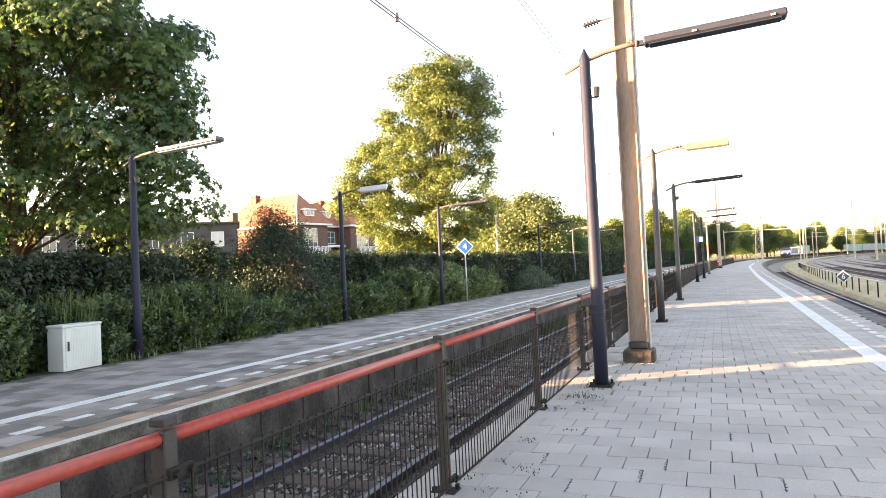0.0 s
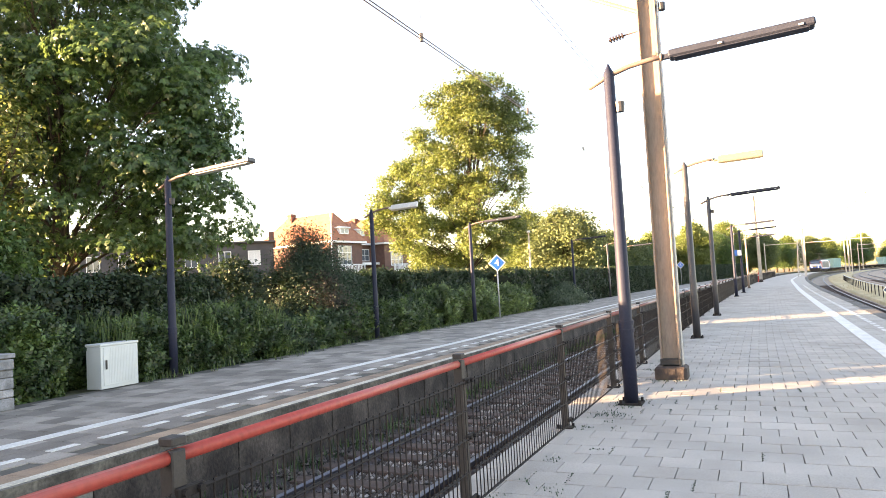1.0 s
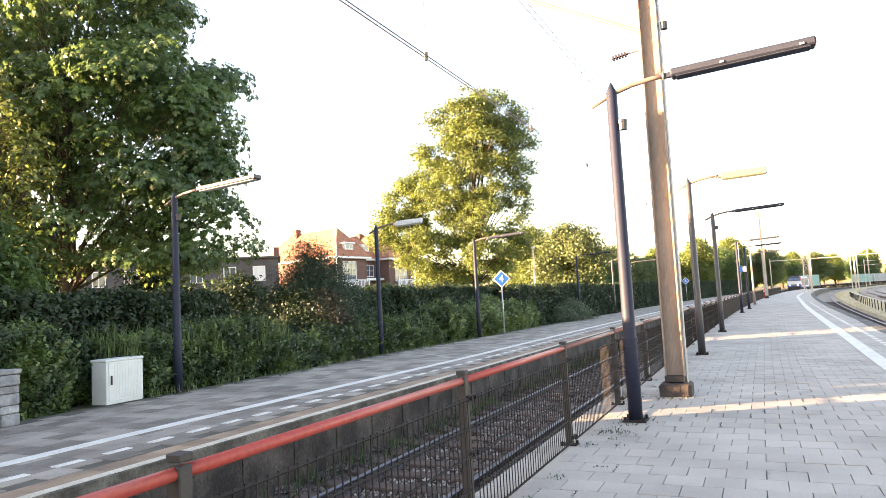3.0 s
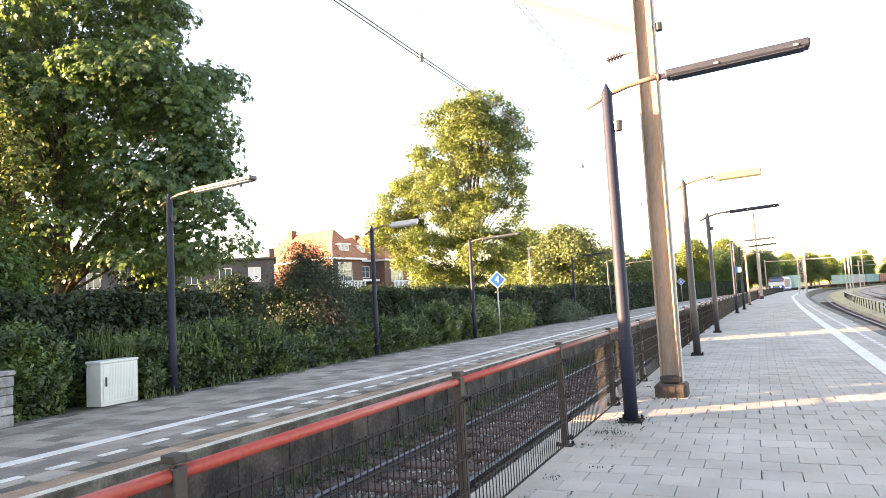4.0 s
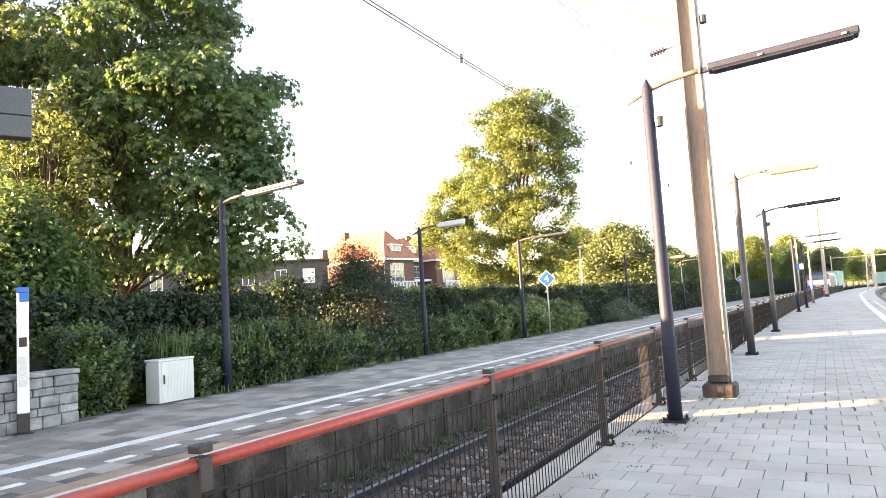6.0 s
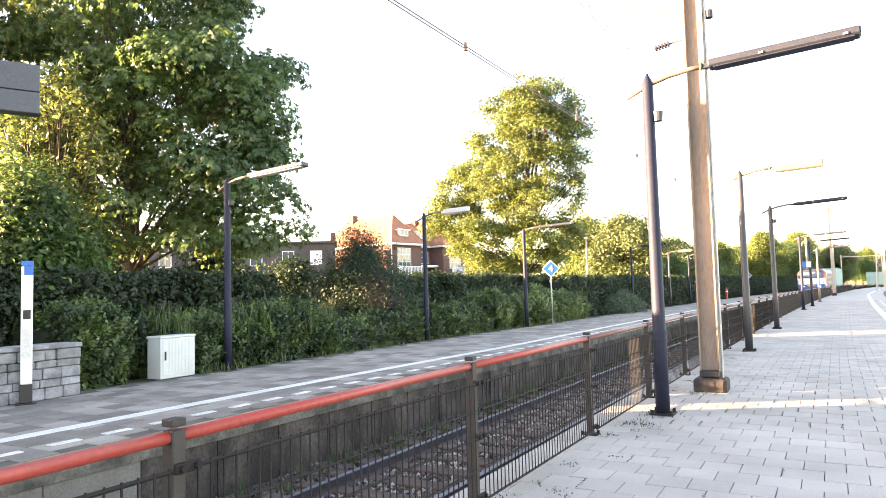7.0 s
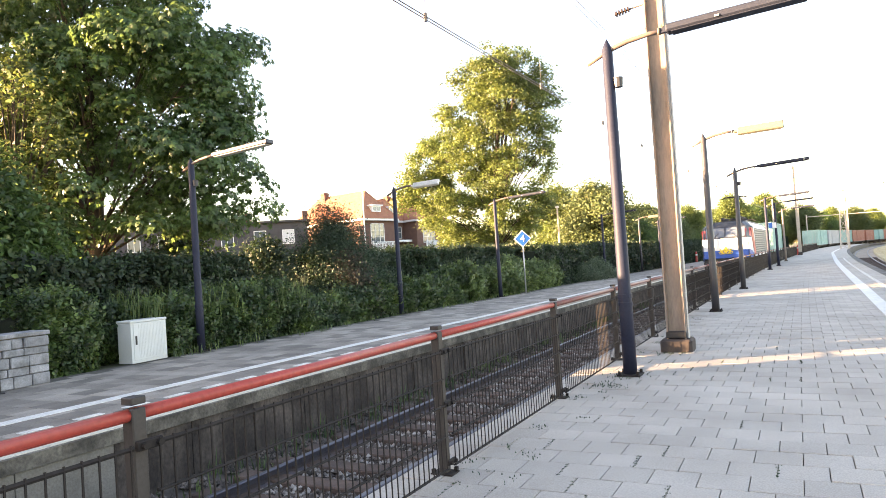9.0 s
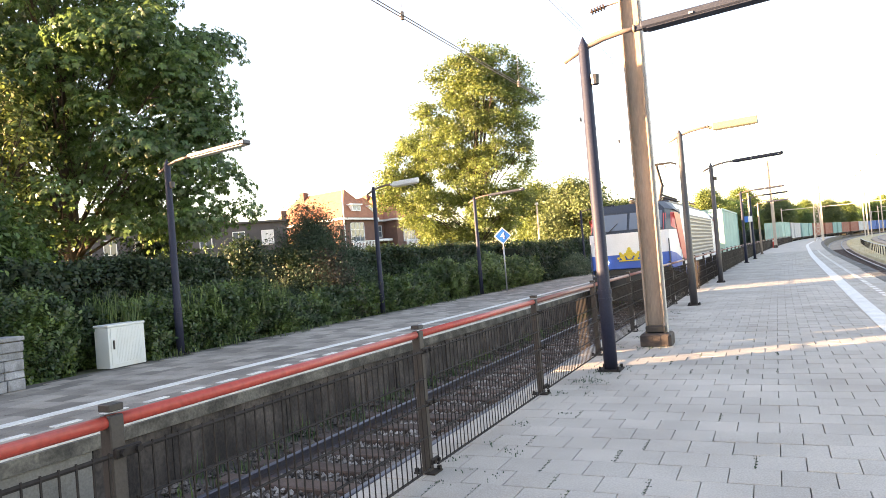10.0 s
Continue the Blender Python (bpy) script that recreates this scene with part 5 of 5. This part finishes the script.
def loco():
    """Front at y = 0, body towards +y, rail head at z = 0."""
    t = thing("electric_locomotive", on_track(FRONT), "white, blue and red electric locomotive with ribbed sides", "locomotive")
    L, W, zb, zt = 17.5, 1.45, 1.05, 3.6
    # body shell: nose sloping back above the belt
    ring = lambda y, w, top: [(-w, y, zb), (w, y, zb), (w, y, top - 0.55), (w - 0.35, y, top), (-w + 0.35, y, top), (-w, y, top - 0.55)]
    def shell(sections):
        bm = bmesh.new()
        rows = [[bm.verts.new(p) for p in sec] for sec in sections]
        for a, b in zip(rows, rows[1:]):
            n = len(a)
            for k in range(n):
                bm.faces.new((a[k], a[(k + 1) % n], b[(k + 1) % n], b[k]))
        bm.faces.new(rows[0])
        bm.faces.new(rows[-1][::-1])
        bmesh.ops.recalc_face_normals(bm, faces=bm.faces[:])
        return bm
    side = lambda y: [(-W, y, zb), (W, y, zb), (W, y, 3.2), (W - 0.3, y, zt), (-W + 0.3, y, zt), (-W, y, 3.2)]
    part("body", shell([side(2.6), side(L - 2.6)]), M["loco_white"], t)
    for end, f in (("front", lambda y: y), ("rear", lambda y: L - y)):
        belt = 2.6
        # lower nose
        nose = lambda y, w, lo, hi: [(-w, f(y), lo), (w, f(y), lo), (w, f(y), hi), (-w, f(y), hi)]
        part("nose", shell([nose(0.12, W - 0.22, 1.86, belt), nose(0.16, W - 0.1, 1.86, belt), nose(0.75, W, 1.7, belt), nose(2.62, W, 1.45, belt)]), M["loco_white"], t, "white lower nose")
        part("skirt", shell([nose(0.1, W - 0.2, 1.38, 1.86), nose(0.15, W - 0.08, 1.36, 1.86), nose(0.75, W + 0.01, 1.2, 1.78), nose(2.62, W + 0.01, 1.0, 1.45)]), M["loco_blue"], t, "blue painted skirt")
        part("apron", shell([nose(0.2, W - 0.3, 0.85, 1.4), nose(0.3, W - 0.15, 0.85, 1.4), nose(2.6, W - 0.1, 0.9, 1.3)]), M["black"], t, "dark lower front behind the buffers")
        upper = [[(-W + 0.2, f(0.14), belt), (W - 0.2, f(0.14), belt), (W - 0.25, f(0.62), 3.35), (-W + 0.25, f(0.62), 3.35)], [(-W, f(0.75), belt), (W, f(0.75), belt), (W - 0.1, f(1.0), 3.35), (-W + 0.1, f(1.0), 3.35)], [(-W, f(2.62), belt), (W, f(2.62), belt), (W - 0.02, f(2.62), 3.35), (-W + 0.02, f(2.62), 3.35)]]
        part("cab", shell(upper), M["loco_grey"], t, "dark grey cab front")
        for sx in (-1, 1):
            part("cab_side", shell([[(sx * (W - 0.1), f(0.5), belt + 0.02), (sx * (W + 0.012), f(0.8), belt + 0.02), (sx * (W + 0.005), f(1.0), 3.2), (sx * (W - 0.12), f(0.85), 3.2)], [(sx * (W - 0.1), f(2.3), belt + 0.02), (sx * (W + 0.012), f(2.3), belt + 0.02), (sx * (W + 0.005), f(2.0), 3.2), (sx * (W - 0.1), f(2.0), 3.2)]]), M["loco_red"], t, "red cab side panel")
        brow = [[(-W + 0.24, f(0.6), 3.33), (W - 0.24, f(0.6), 3.33), (W - 0.5, f(0.85), zt), (-W + 0.5, f(0.85), zt)], [(-W + 0.0, f(1.1), 3.3), (W - 0.0, f(1.1), 3.3), (W - 0.36, f(1.3), zt + 0.02), (-W + 0.36, f(1.3), zt + 0.02)], [(-W, f(2.62), 3.2), (W, f(2.62), 3.2), (W - 0.3, f(2.62), zt + 0.02), (-W + 0.3, f(2.62), zt + 0.02)]]
        part("brow", shell(brow), M["loco_grey"], t, "dark grey band above the windscreens")
        for sx in (-1, 1):
            a, b = (0.04, 1.14) if sx > 0 else (-1.14, -0.04)
            y0, y1 = 0.14 + 0.48 * 0.13, 0.14 + 0.48 * 0.9
            bm = bmesh.new()
            v = [bm.verts.new(p) for p in ((a, f(y0 - 0.03), 2.7), (b, f(y0 - 0.03), 2.7), (b, f(y1 - 0.03), 3.28), (a, f(y1 - 0.03), 3.28), (a, f(y0 + 0.05), 2.7), (b, f(y0 + 0.05), 2.7), (b, f(y1 + 0.05), 3.28), (a, f(y1 + 0.05), 3.28))]
            for q in ((0, 1, 2, 3), (4, 5, 1, 0), (5, 6, 2, 1), (6, 7, 3, 2), (7, 4, 0, 3)):
                bm.faces.new([v[i] for i in q])
            bmesh.ops.recalc_face_normals(bm, faces=bm.faces[:])
            bm2 = bmesh.new()
            c, e = sx * 1.17, sx * 1.27
            v = [bm2.verts.new(p) for p in ((c, f(y0 - 0.06), 2.62), (e, f(y0 + 0.02), 2.62), (e - sx * 0.03, f(y1 - 0.02), 3.18), (c - sx * 0.01, f(y1 - 0.1), 3.18), (c, f(y0 + 0.2), 2.62), (e, f(y0 + 0.2), 2.62), (e - sx * 0.03, f(y1 + 0.2), 3.18), (c - sx * 0.01, f(y1 + 0.2), 3.18))]
            for q in ((0, 1, 2, 3), (4, 5, 1, 0), (5, 6, 2, 1), (6, 7, 3, 2), (7, 4, 0, 3)):
                bm2.faces.new([v[i] for i in q])
            bmesh.ops.recalc_face_normals(bm2, faces=bm2.faces[:])
            part("pillar_panel", bm2, M["loco_red"], t, "red cab corner panel")
            part("windscreen", bm, M["windscreen"], t, "windscreen with a sky reflection in its tint")
            part("wiper", tubes(([(sx * 0.7, f(0.1), 2.62), (sx * 0.35, f(0.24), 2.95)], 0.015), sides=5), M["black"], t)
            part("side_window", boxes(((sx * W - 0.02, min(f(1.0), f(1.75)), 2.66), (sx * W + 0.015, max(f(1.0), f(1.75)), 3.14)), bevel=0.01), M["windscreen"], t)
            part("cab_door", boxes(((sx * W - 0.02, min(f(1.9), f(2.5)), 1.15), (sx * W + 0.02, max(f(1.9), f(2.5)), 3.1)), bevel=0.01), M["loco_white"], t)
            part("grab_rail", tubes(([(sx * (W - 0.12), f(0.12), 1.0), (sx * (W - 0.12), f(0.1), 2.3)], 0.02), sides=6), M["loco_grey"], t)
            part("headlight", tubes(([(sx * 0.84, f(0.16), 1.62), (sx * 0.84, f(0.06), 1.62)], [0.12, 0.11]), sides=14), M["headlight"] if end == "front" else M["diffuser"], t, "glowing round headlight" if end == "front" else "")
            part("buffer", tubes(([(sx * 0.87, f(0.2), 1.02), (sx * 0.87, f(-0.35), 1.02)], 0.09), ([(sx * 0.87, f(-0.35), 1.02), (sx * 0.87, f(-0.42), 1.02)], 0.24), sides=14), M["bogie"], t)
        part("bumper_beam", boxes(((-1.3, min(f(0.0), f(0.5)), 0.75), (1.3, max(f(0.0), f(0.5)), 1.15)), ((-1.2, min(f(0.15), f(0.6)), 0.25), (1.2, max(f(0.15), f(0.6)), 0.75)), bevel=0.02), M["black"], t, "black buffer beam and plough")
    # yellow emblem on the front
    bm = bmesh.new()
    for x, z, r in ((0, 1.93, 0.1), (-0.13, 1.86, 0.055), (0.13, 1.86, 0.055), (0, 1.8, 0.1), (-0.25, 1.8, 0.075), (0.25, 1.8, 0.075), (-0.31, 1.9, 0.045), (0.31, 1.9, 0.045), (-0.2, 1.71, 0.06), (0.2, 1.71, 0.06), (0.0, 2.05, 0.05), (-0.38, 1.74, 0.04), (0.38, 1.74, 0.04)):
        tube(bm, [(x, 0.12, z), (x, 0.06, z)], r * 1.1, 10)
    box(bm, (-0.36, 0.06, 1.63), (0.36, 0.12, 1.67))
    part("emblem", bm, M["yellow"], t, "yellow raised emblem shape")
    # ribbed sides, red sweep and roof gear
    for s in (-1, 1):
        # dark sheet on the body paints the shade lines between the ribs
        part("rib_panel", boxes(((s * W - 0.02, 3.38, 1.46), (s * W + 0.006, L - 3.38, 3.2))), M["loco_grey"], t, "dark sheet coloured as the shade between the ribs")
        for k in range(11):
            z = 1.5 + 0.155 * k
            part("rib", boxes(((s * W - 0.02, 3.4, z), (s * W + 0.035, L - 3.4, z + 0.08)), bevel=0.012), M["ribbed"], t)
        bm = bmesh.new()
        v0 = [bm.verts.new((s * (W + 0.032), a, b)) for a, b in ((0.78, 3.15), (2.2, 3.15), (3.42, 1.45), (2.3, 1.45))]
        v1 = [bm.verts.new((s * (W - 0.01), a, b)) for a, b in ((0.78, 3.15), (2.2, 3.15), (3.42, 1.45), (2.3, 1.45))]
        bm.faces.new(v0)
        for k in range(4):
            bm.faces.new((v0[k], v0[(k + 1) % 4], v1[(k + 1) % 4], v1[k]))
        bmesh.ops.recalc_face_normals(bm, faces=bm.faces[:])
        part("red_sweep", bm, M["loco_red"], t, "red slanting stripe")
        part("sill", boxes(((s * W - 0.05, 2.6, 0.95), (s * W + 0.025, L - 2.6, 1.2)), bevel=0.01), M["loco_blue"], t)
    part("roof_hatch", boxes(((-1.0, 3.2, zt), (1.0, 7.5, zt + 0.16)), ((-1.0, 8.0, zt), (1.0, 13.8, zt + 0.16)), bevel=0.03), M["loco_grey"], t)
    bm = bmesh.new()
    for k in range(9):
        for s in (-0.6, 0.0, 0.6):
            y1 = 4.6 + 0.5 * k + 0.2 * s
            for q in range(4):
                tube(bm, [(s, y1, zt + 0.04 + 0.1 * q), (s, y1, zt + 0.1 + 0.1 * q)], [0.14, 0.07], 8)
    tube(bm, [(-0.6, 4.2, zt + 0.46), (-0.6, 8.4, zt + 0.46)], 0.04, 6)
    tube(bm, [(0.6, 4.2, zt + 0.46), (0.6, 8.4, zt + 0.46)], 0.04, 6)
    part("roof_insulators", bm, M["bogie"], t, "dark roof insulators and bus bars")
    for y0, up in ((7.4, True), (13.2, False)):
        h = 1.8 if up else 0.25
        p = part("pantograph", tubes(([(-0.55, y0, zt + 0.25), (0.55, y0, zt + 0.25)], 0.04), ([(0, y0, zt + 0.28), (0, y0 + 1.3, zt + 0.28 + h * 0.5)], 0.075), ([(0, y0 + 1.3, zt + 0.28 + h * 0.5), (0, y0 + 0.1, zt + 0.2 + h)], 0.055), ([(-0.35, y0 + 0.1, zt + 0.2 + h), (0.35, y0 + 0.1, zt + 0.2 + h)], 0.02), sides=8), M["bogie"], t)
        part("contact_bow", tubes(([(-0.85, y0 + 0.1, zt + 0.14 + h), (-0.6, y0 + 0.1, zt + 0.24 + h), (0.6, y0 + 0.1, zt + 0.24 + h), (0.85, y0 + 0.1, zt + 0.14 + h)], 0.045), sides=6), M["black"], p)
    for y0 in (3.2, L - 6.0):
        part("bogie_frame", boxes(((-1.15, y0 - 0.3, 0.45), (1.15, y0 + 3.1, 0.85)), bevel=0.03), M["bogie"], t)
        wheels(t, (y0 + 0.2, y0 + 2.6), 0.55)
    part("underframe_box", boxes(((-1.2, 7.2, 0.4), (1.2, 10.3, 1.0)), bevel=0.03), M["bogie"], t)
    return t, L


def wagon():
    t = thing("flat_wagon", on_track(FRONT + 19), "dark flat container wagon on bogies", "wagon", "container wagons")
    part("frame", boxes(((-1.3, 0.6, 0.95), (1.3, 18.9, 1.15)), ((-0.4, 0.3, 0.7), (0.4, 19.2, 0.95)), bevel=0.02), M["bogie"], t)
    for y0 in (2.0, 15.7):
        part("bogie_frame", boxes(((-1.05, y0, 0.4), (1.05, y0 + 1.9, 0.72)), bevel=0.03), M["bogie"], t)
        wheels(t, (y0, y0 + 1.8), 0.46)
    for s in (-0.87, 0.87):
        part("buffer", tubes(([(s, 0.6, 1.02), (s, 0.0, 1.02)], 0.1), ([(s, 0.02, 1.02), (s, -0.05, 1.02)], 0.22), sides=10), M["bogie"], t)
    return t


def container(length, mat, label):
    t = thing("freight_container", on_track(FRONT + 19), label, "container", "containers on the train")
    z0, z1, W = 1.16, 4.03, 1.22
    part("end_wall", boxes(((-W, 0.05, z0), (W, 0.12, z1))), mat, t)
    part("end_wall", boxes(((-W, length - 0.12, z0), (W, length - 0.05, z1))), mat, t)
    for s in (-1, 1):
        bm = bmesh.new()
        n = int(length / 0.28)
        pts = []
        for k in range(n):
            y0 = 0.1 + (length - 0.2) * k / n
            st = (length - 0.2) / n
            pts += [(s * (W - 0.04), y0), (s * (W - 0.04), y0 + st * 0.35), (s * W, y0 + st * 0.5), (s * W, y0 + st * 0.85)]
        lo = [bm.verts.new((x, y, z0)) for x, y in pts]
        hi = [bm.verts.new((x, y, z1)) for x, y in pts]
        for k in range(len(pts) - 1):
            bm.faces.new((lo[k], lo[k + 1], hi[k + 1], hi[k]))
        part("side_wall", bm, mat, t)
    part("roof", boxes(((-W, 0.06, z1 - 0.05), (W, length - 0.06, z1))), mat, t)
    fr = [((sx * W - 0.07, y, z0), (sx * W + 0.07, y + 0.14, z1 + 0.02)) for sx in (-1, 1) for y in (0, length - 0.14)]
    fr += [((sx * W - 0.06, 0, z), (sx * W + 0.05, length, z + 0.1)) for sx in (-1, 1) for z in (z0, z1 - 0.08)]
    part("frame", boxes(*fr), mat, t)
    bm = bmesh.new()
    for x in (-0.85, -0.35, 0.35, 0.85):
        tube(bm, [(x, 0.03, z0 + 0.05), (x, 0.03, z1 - 0.05)], 0.02, 5)
    part("lock_bars", bm, M["galvanised"], t)
    return t


engine, ENGINE_L = loco()
TRAIN = [(engine, 0.0)]
first_wagon = wagon()
made = {}
WORDS = dict(teal="pale teal", pale="pale grey", green="green", brown="red-brown", orange="orange", grey="grey", blue="blue")
# colours by the distance behind the locomotive's front
BANDS = [(60, "teal"), (114, "teal"), (137, "grey"), (158, "green"), (190, "brown"), (205, "green"), (232, "brown"), (242, "pale"), (276, "blue"), (290, "pale"), (310, "brown"), (335, "blue"), (420, "green")]
for k in range(17):
    off = ENGINE_L + 0.7 + 19.9 * k
    w = first_wagon if k == 0 else copy_thing(first_wagon, Matrix.Identity(4))
    TRAIN.append((w, off))
    if k in (1, 2, 3):
        continue
    y0 = 3.9 if k == 0 else 0.5
    for size in ([12.2], [], [], [12.2, 6.06], [6.06, 12.2])[k if k < 5 else 3 + k % 2]:
        c = next(name for far, name in BANDS if off + y0 + size / 2 < far)
        key = (size, c)
        if key not in made:
            made[key] = b = container(size, M["box_" + c], WORDS[c] + " corrugated steel container on a flat wagon")
        else:
            b = copy_thing(made[key], Matrix.Identity(4))
        TRAIN.append((b, off + y0))
        y0 += size + 0.12

# ---- paving: loose tiles near the camera, the rest joined
def paver_mesh(w, l, name, mat):
    bm = boxes(((-w / 2, -l / 2, -0.05), (w / 2, l / 2, 0.0)))
    es = [e for e in bm.edges if all(v.co.z > -0.01 for v in e.verts)]
    bmesh.ops.bevel(bm, geom=es, offset=0.003, segments=1, affect="EDGES")
    me = bpy.data.meshes.new(name)
    bm.to_mesh(me)
    bm.free()
    me.materials.append(mat)
    return me


def pave(parent, u0, u1, y0, y1, step, me, mat, near_y, limit, far_name, gap=0.006, jitter=0.003, tilt=0.002, worn=0.003):
    g = random.Random(9)
    verts, faces, count, row = [], [], 0, 0
    half = step / 2 - gap / 2
    y = y0
    while y < y1:
        a, b = (u0(y), u1(y))
        u = a + (step / 2 if row % 2 else 0.0) + step / 2
        while u < b + step * 0.2:
            p = at(u, y, g.uniform(-jitter, jitter))
            if near_y[0] < y < near_y[1] and near_y[2] < u < near_y[3] and count < limit:
                o = new("tile", me)
                o.parent = parent
                o.matrix_local = Matrix.Translation(p) @ pose(0, 0, 0, g.uniform(-100, 100) * tilt, g.uniform(-100, 100) * tilt, turn(y) + g.uniform(-0.5, 0.5))
                count += 1
            else:
                i = len(verts)
                k = slope(y)
                dz = g.uniform(-tilt, tilt)
                e, f = half, half - worn
                for q, z in ((e, -0.008), (f, 0.0)):
                    verts += [(p.x - q - q * k * 0, p.y - q, p.z + z - dz), (p.x + q, p.y - q + q * -k, p.z + z), (p.x + q + q * k, p.y + q, p.z + z + dz), (p.x - q + q * k, p.y + q, p.z + z)]
                faces += [(i + 4, i + 5, i + 6, i + 7)] + [(i + j, i + (j + 1) % 4, i + 4 + (j + 1) % 4, i + 4 + j) for j in range(4)]
            u += step
        y, row = y + step, row + 1
    tagged(raw(far_name, verts, faces, mat, parent), kind="stuff")


TILE = paver_mesh(0.298, 0.298, "tile", M["paver"])
pave(platform_right, lambda y: -2.48, lambda y: right_edge(y) - 0.3, -5.88, 60, 0.304, TILE, M["paver"], (3.2, 8.2, -1.9, 1.6), 300, "tiles", gap=0.006)
TILE_L = paver_mesh(0.391, 0.391, "tile", M["tile"])
pave(platform_left, lambda y: HEDGE_U - 0.3, lambda y: EDGE_L - 0.7 + lf(y), -3.226, 60, 0.402, TILE_L, M["tile"], (3.5, 12.5, -10.9, -6.4), 240, "tiles", gap=0.011, jitter=0.0004, tilt=0.0003, worn=0.001)
plain = stations(60, 175, 4, 4)
tagged(part("far_paving", sweep(lambda y: slab(-2.48, right_edge(y) - 0.3, -0.04, 0.0), plain), M["paver"], platform_right), kind="stuff")
tagged(part("far_paving", sweep(lambda y: slab(HEDGE_U - 0.6, EDGE_L - 0.52, -0.04, 0.0), stations(60, 190, 4, 4)), M["tile"], platform_left), kind="stuff")


def dashes(parent, u, y0, y1, step, length, width, z):
    me = boxes(((-width / 2, -length / 2, -0.02), (width / 2, length / 2, 0)))
    first = part("dash", me, M["paint"], parent)
    y, k = y0, 0
    while y < y1:
        o = first if k == 0 else new("dash", first.data)
        o.parent = parent
        o.matrix_local = Matrix.Translation(at(u(y), y, z)) @ pose(0, 0, 0, 0, 0, turn(y))
        y, k = y + step, k + 1


dashes(platform_left, lambda y: EDGE_L - 0.9 + left_shift(y) * 0.6, 1.6, 70, 0.632, 0.34, 0.11, 0.008)
dashes(platform_right, lambda y: right_line(y) + 0.56, 6, 60, 0.632, 0.34, 0.11, 0.009)


slab_mesh = boxes(((-0.178, -0.197, -0.05), (0.178, 0.197, 0.0)), bevel=0.003)
edge_tile = part("tile", slab_mesh, M["warm_tile"], ochre)
for k in range(150):
    yy = 0.4 + 0.4 * k
    o = edge_tile if k == 0 else new("tile", edge_tile.data)
    o.parent = ochre
    o.matrix_local = Matrix.Translation(at(EDGE_L - 0.32 + lf(yy), yy, 0.0)) @ pose(0, 0, 0, 0, 0, turn(yy))
tagged(part("far_tiles", sweep(lambda y: slab(EDGE_L - 0.5, EDGE_L - 0.14, -0.03, 0.0), stations(60.3, 190, 4, 4)), M["warm_tile"], ochre), kind="stuff")

# the joints of the wall's panels
for k in range(40):
    yy = -1.8 + 1.02 * k
    part("panel", boxes(((-0.02, 0.002, -0.85), (0.008, 1.014, -0.145)), bevel=0.005), M["wall_clean"] if k < 6 else M["wall_dark"], wall_left, "cleaner grey concrete panel" if k < 6 else "").matrix_local = Matrix.Translation(at(EDGE_L - 0.0 + lf(yy), yy)) @ pose(0, 0, 0, 0, 0, turn(yy))


def motions():
    for ob, off in TRAIN:
        rows = []
        for k in range(21):
            t = 0.5 * k
            rows.append((t, on_track(FRONT + SPEED * (10 - t) + off)))
        walk(ob, rows)


motions()
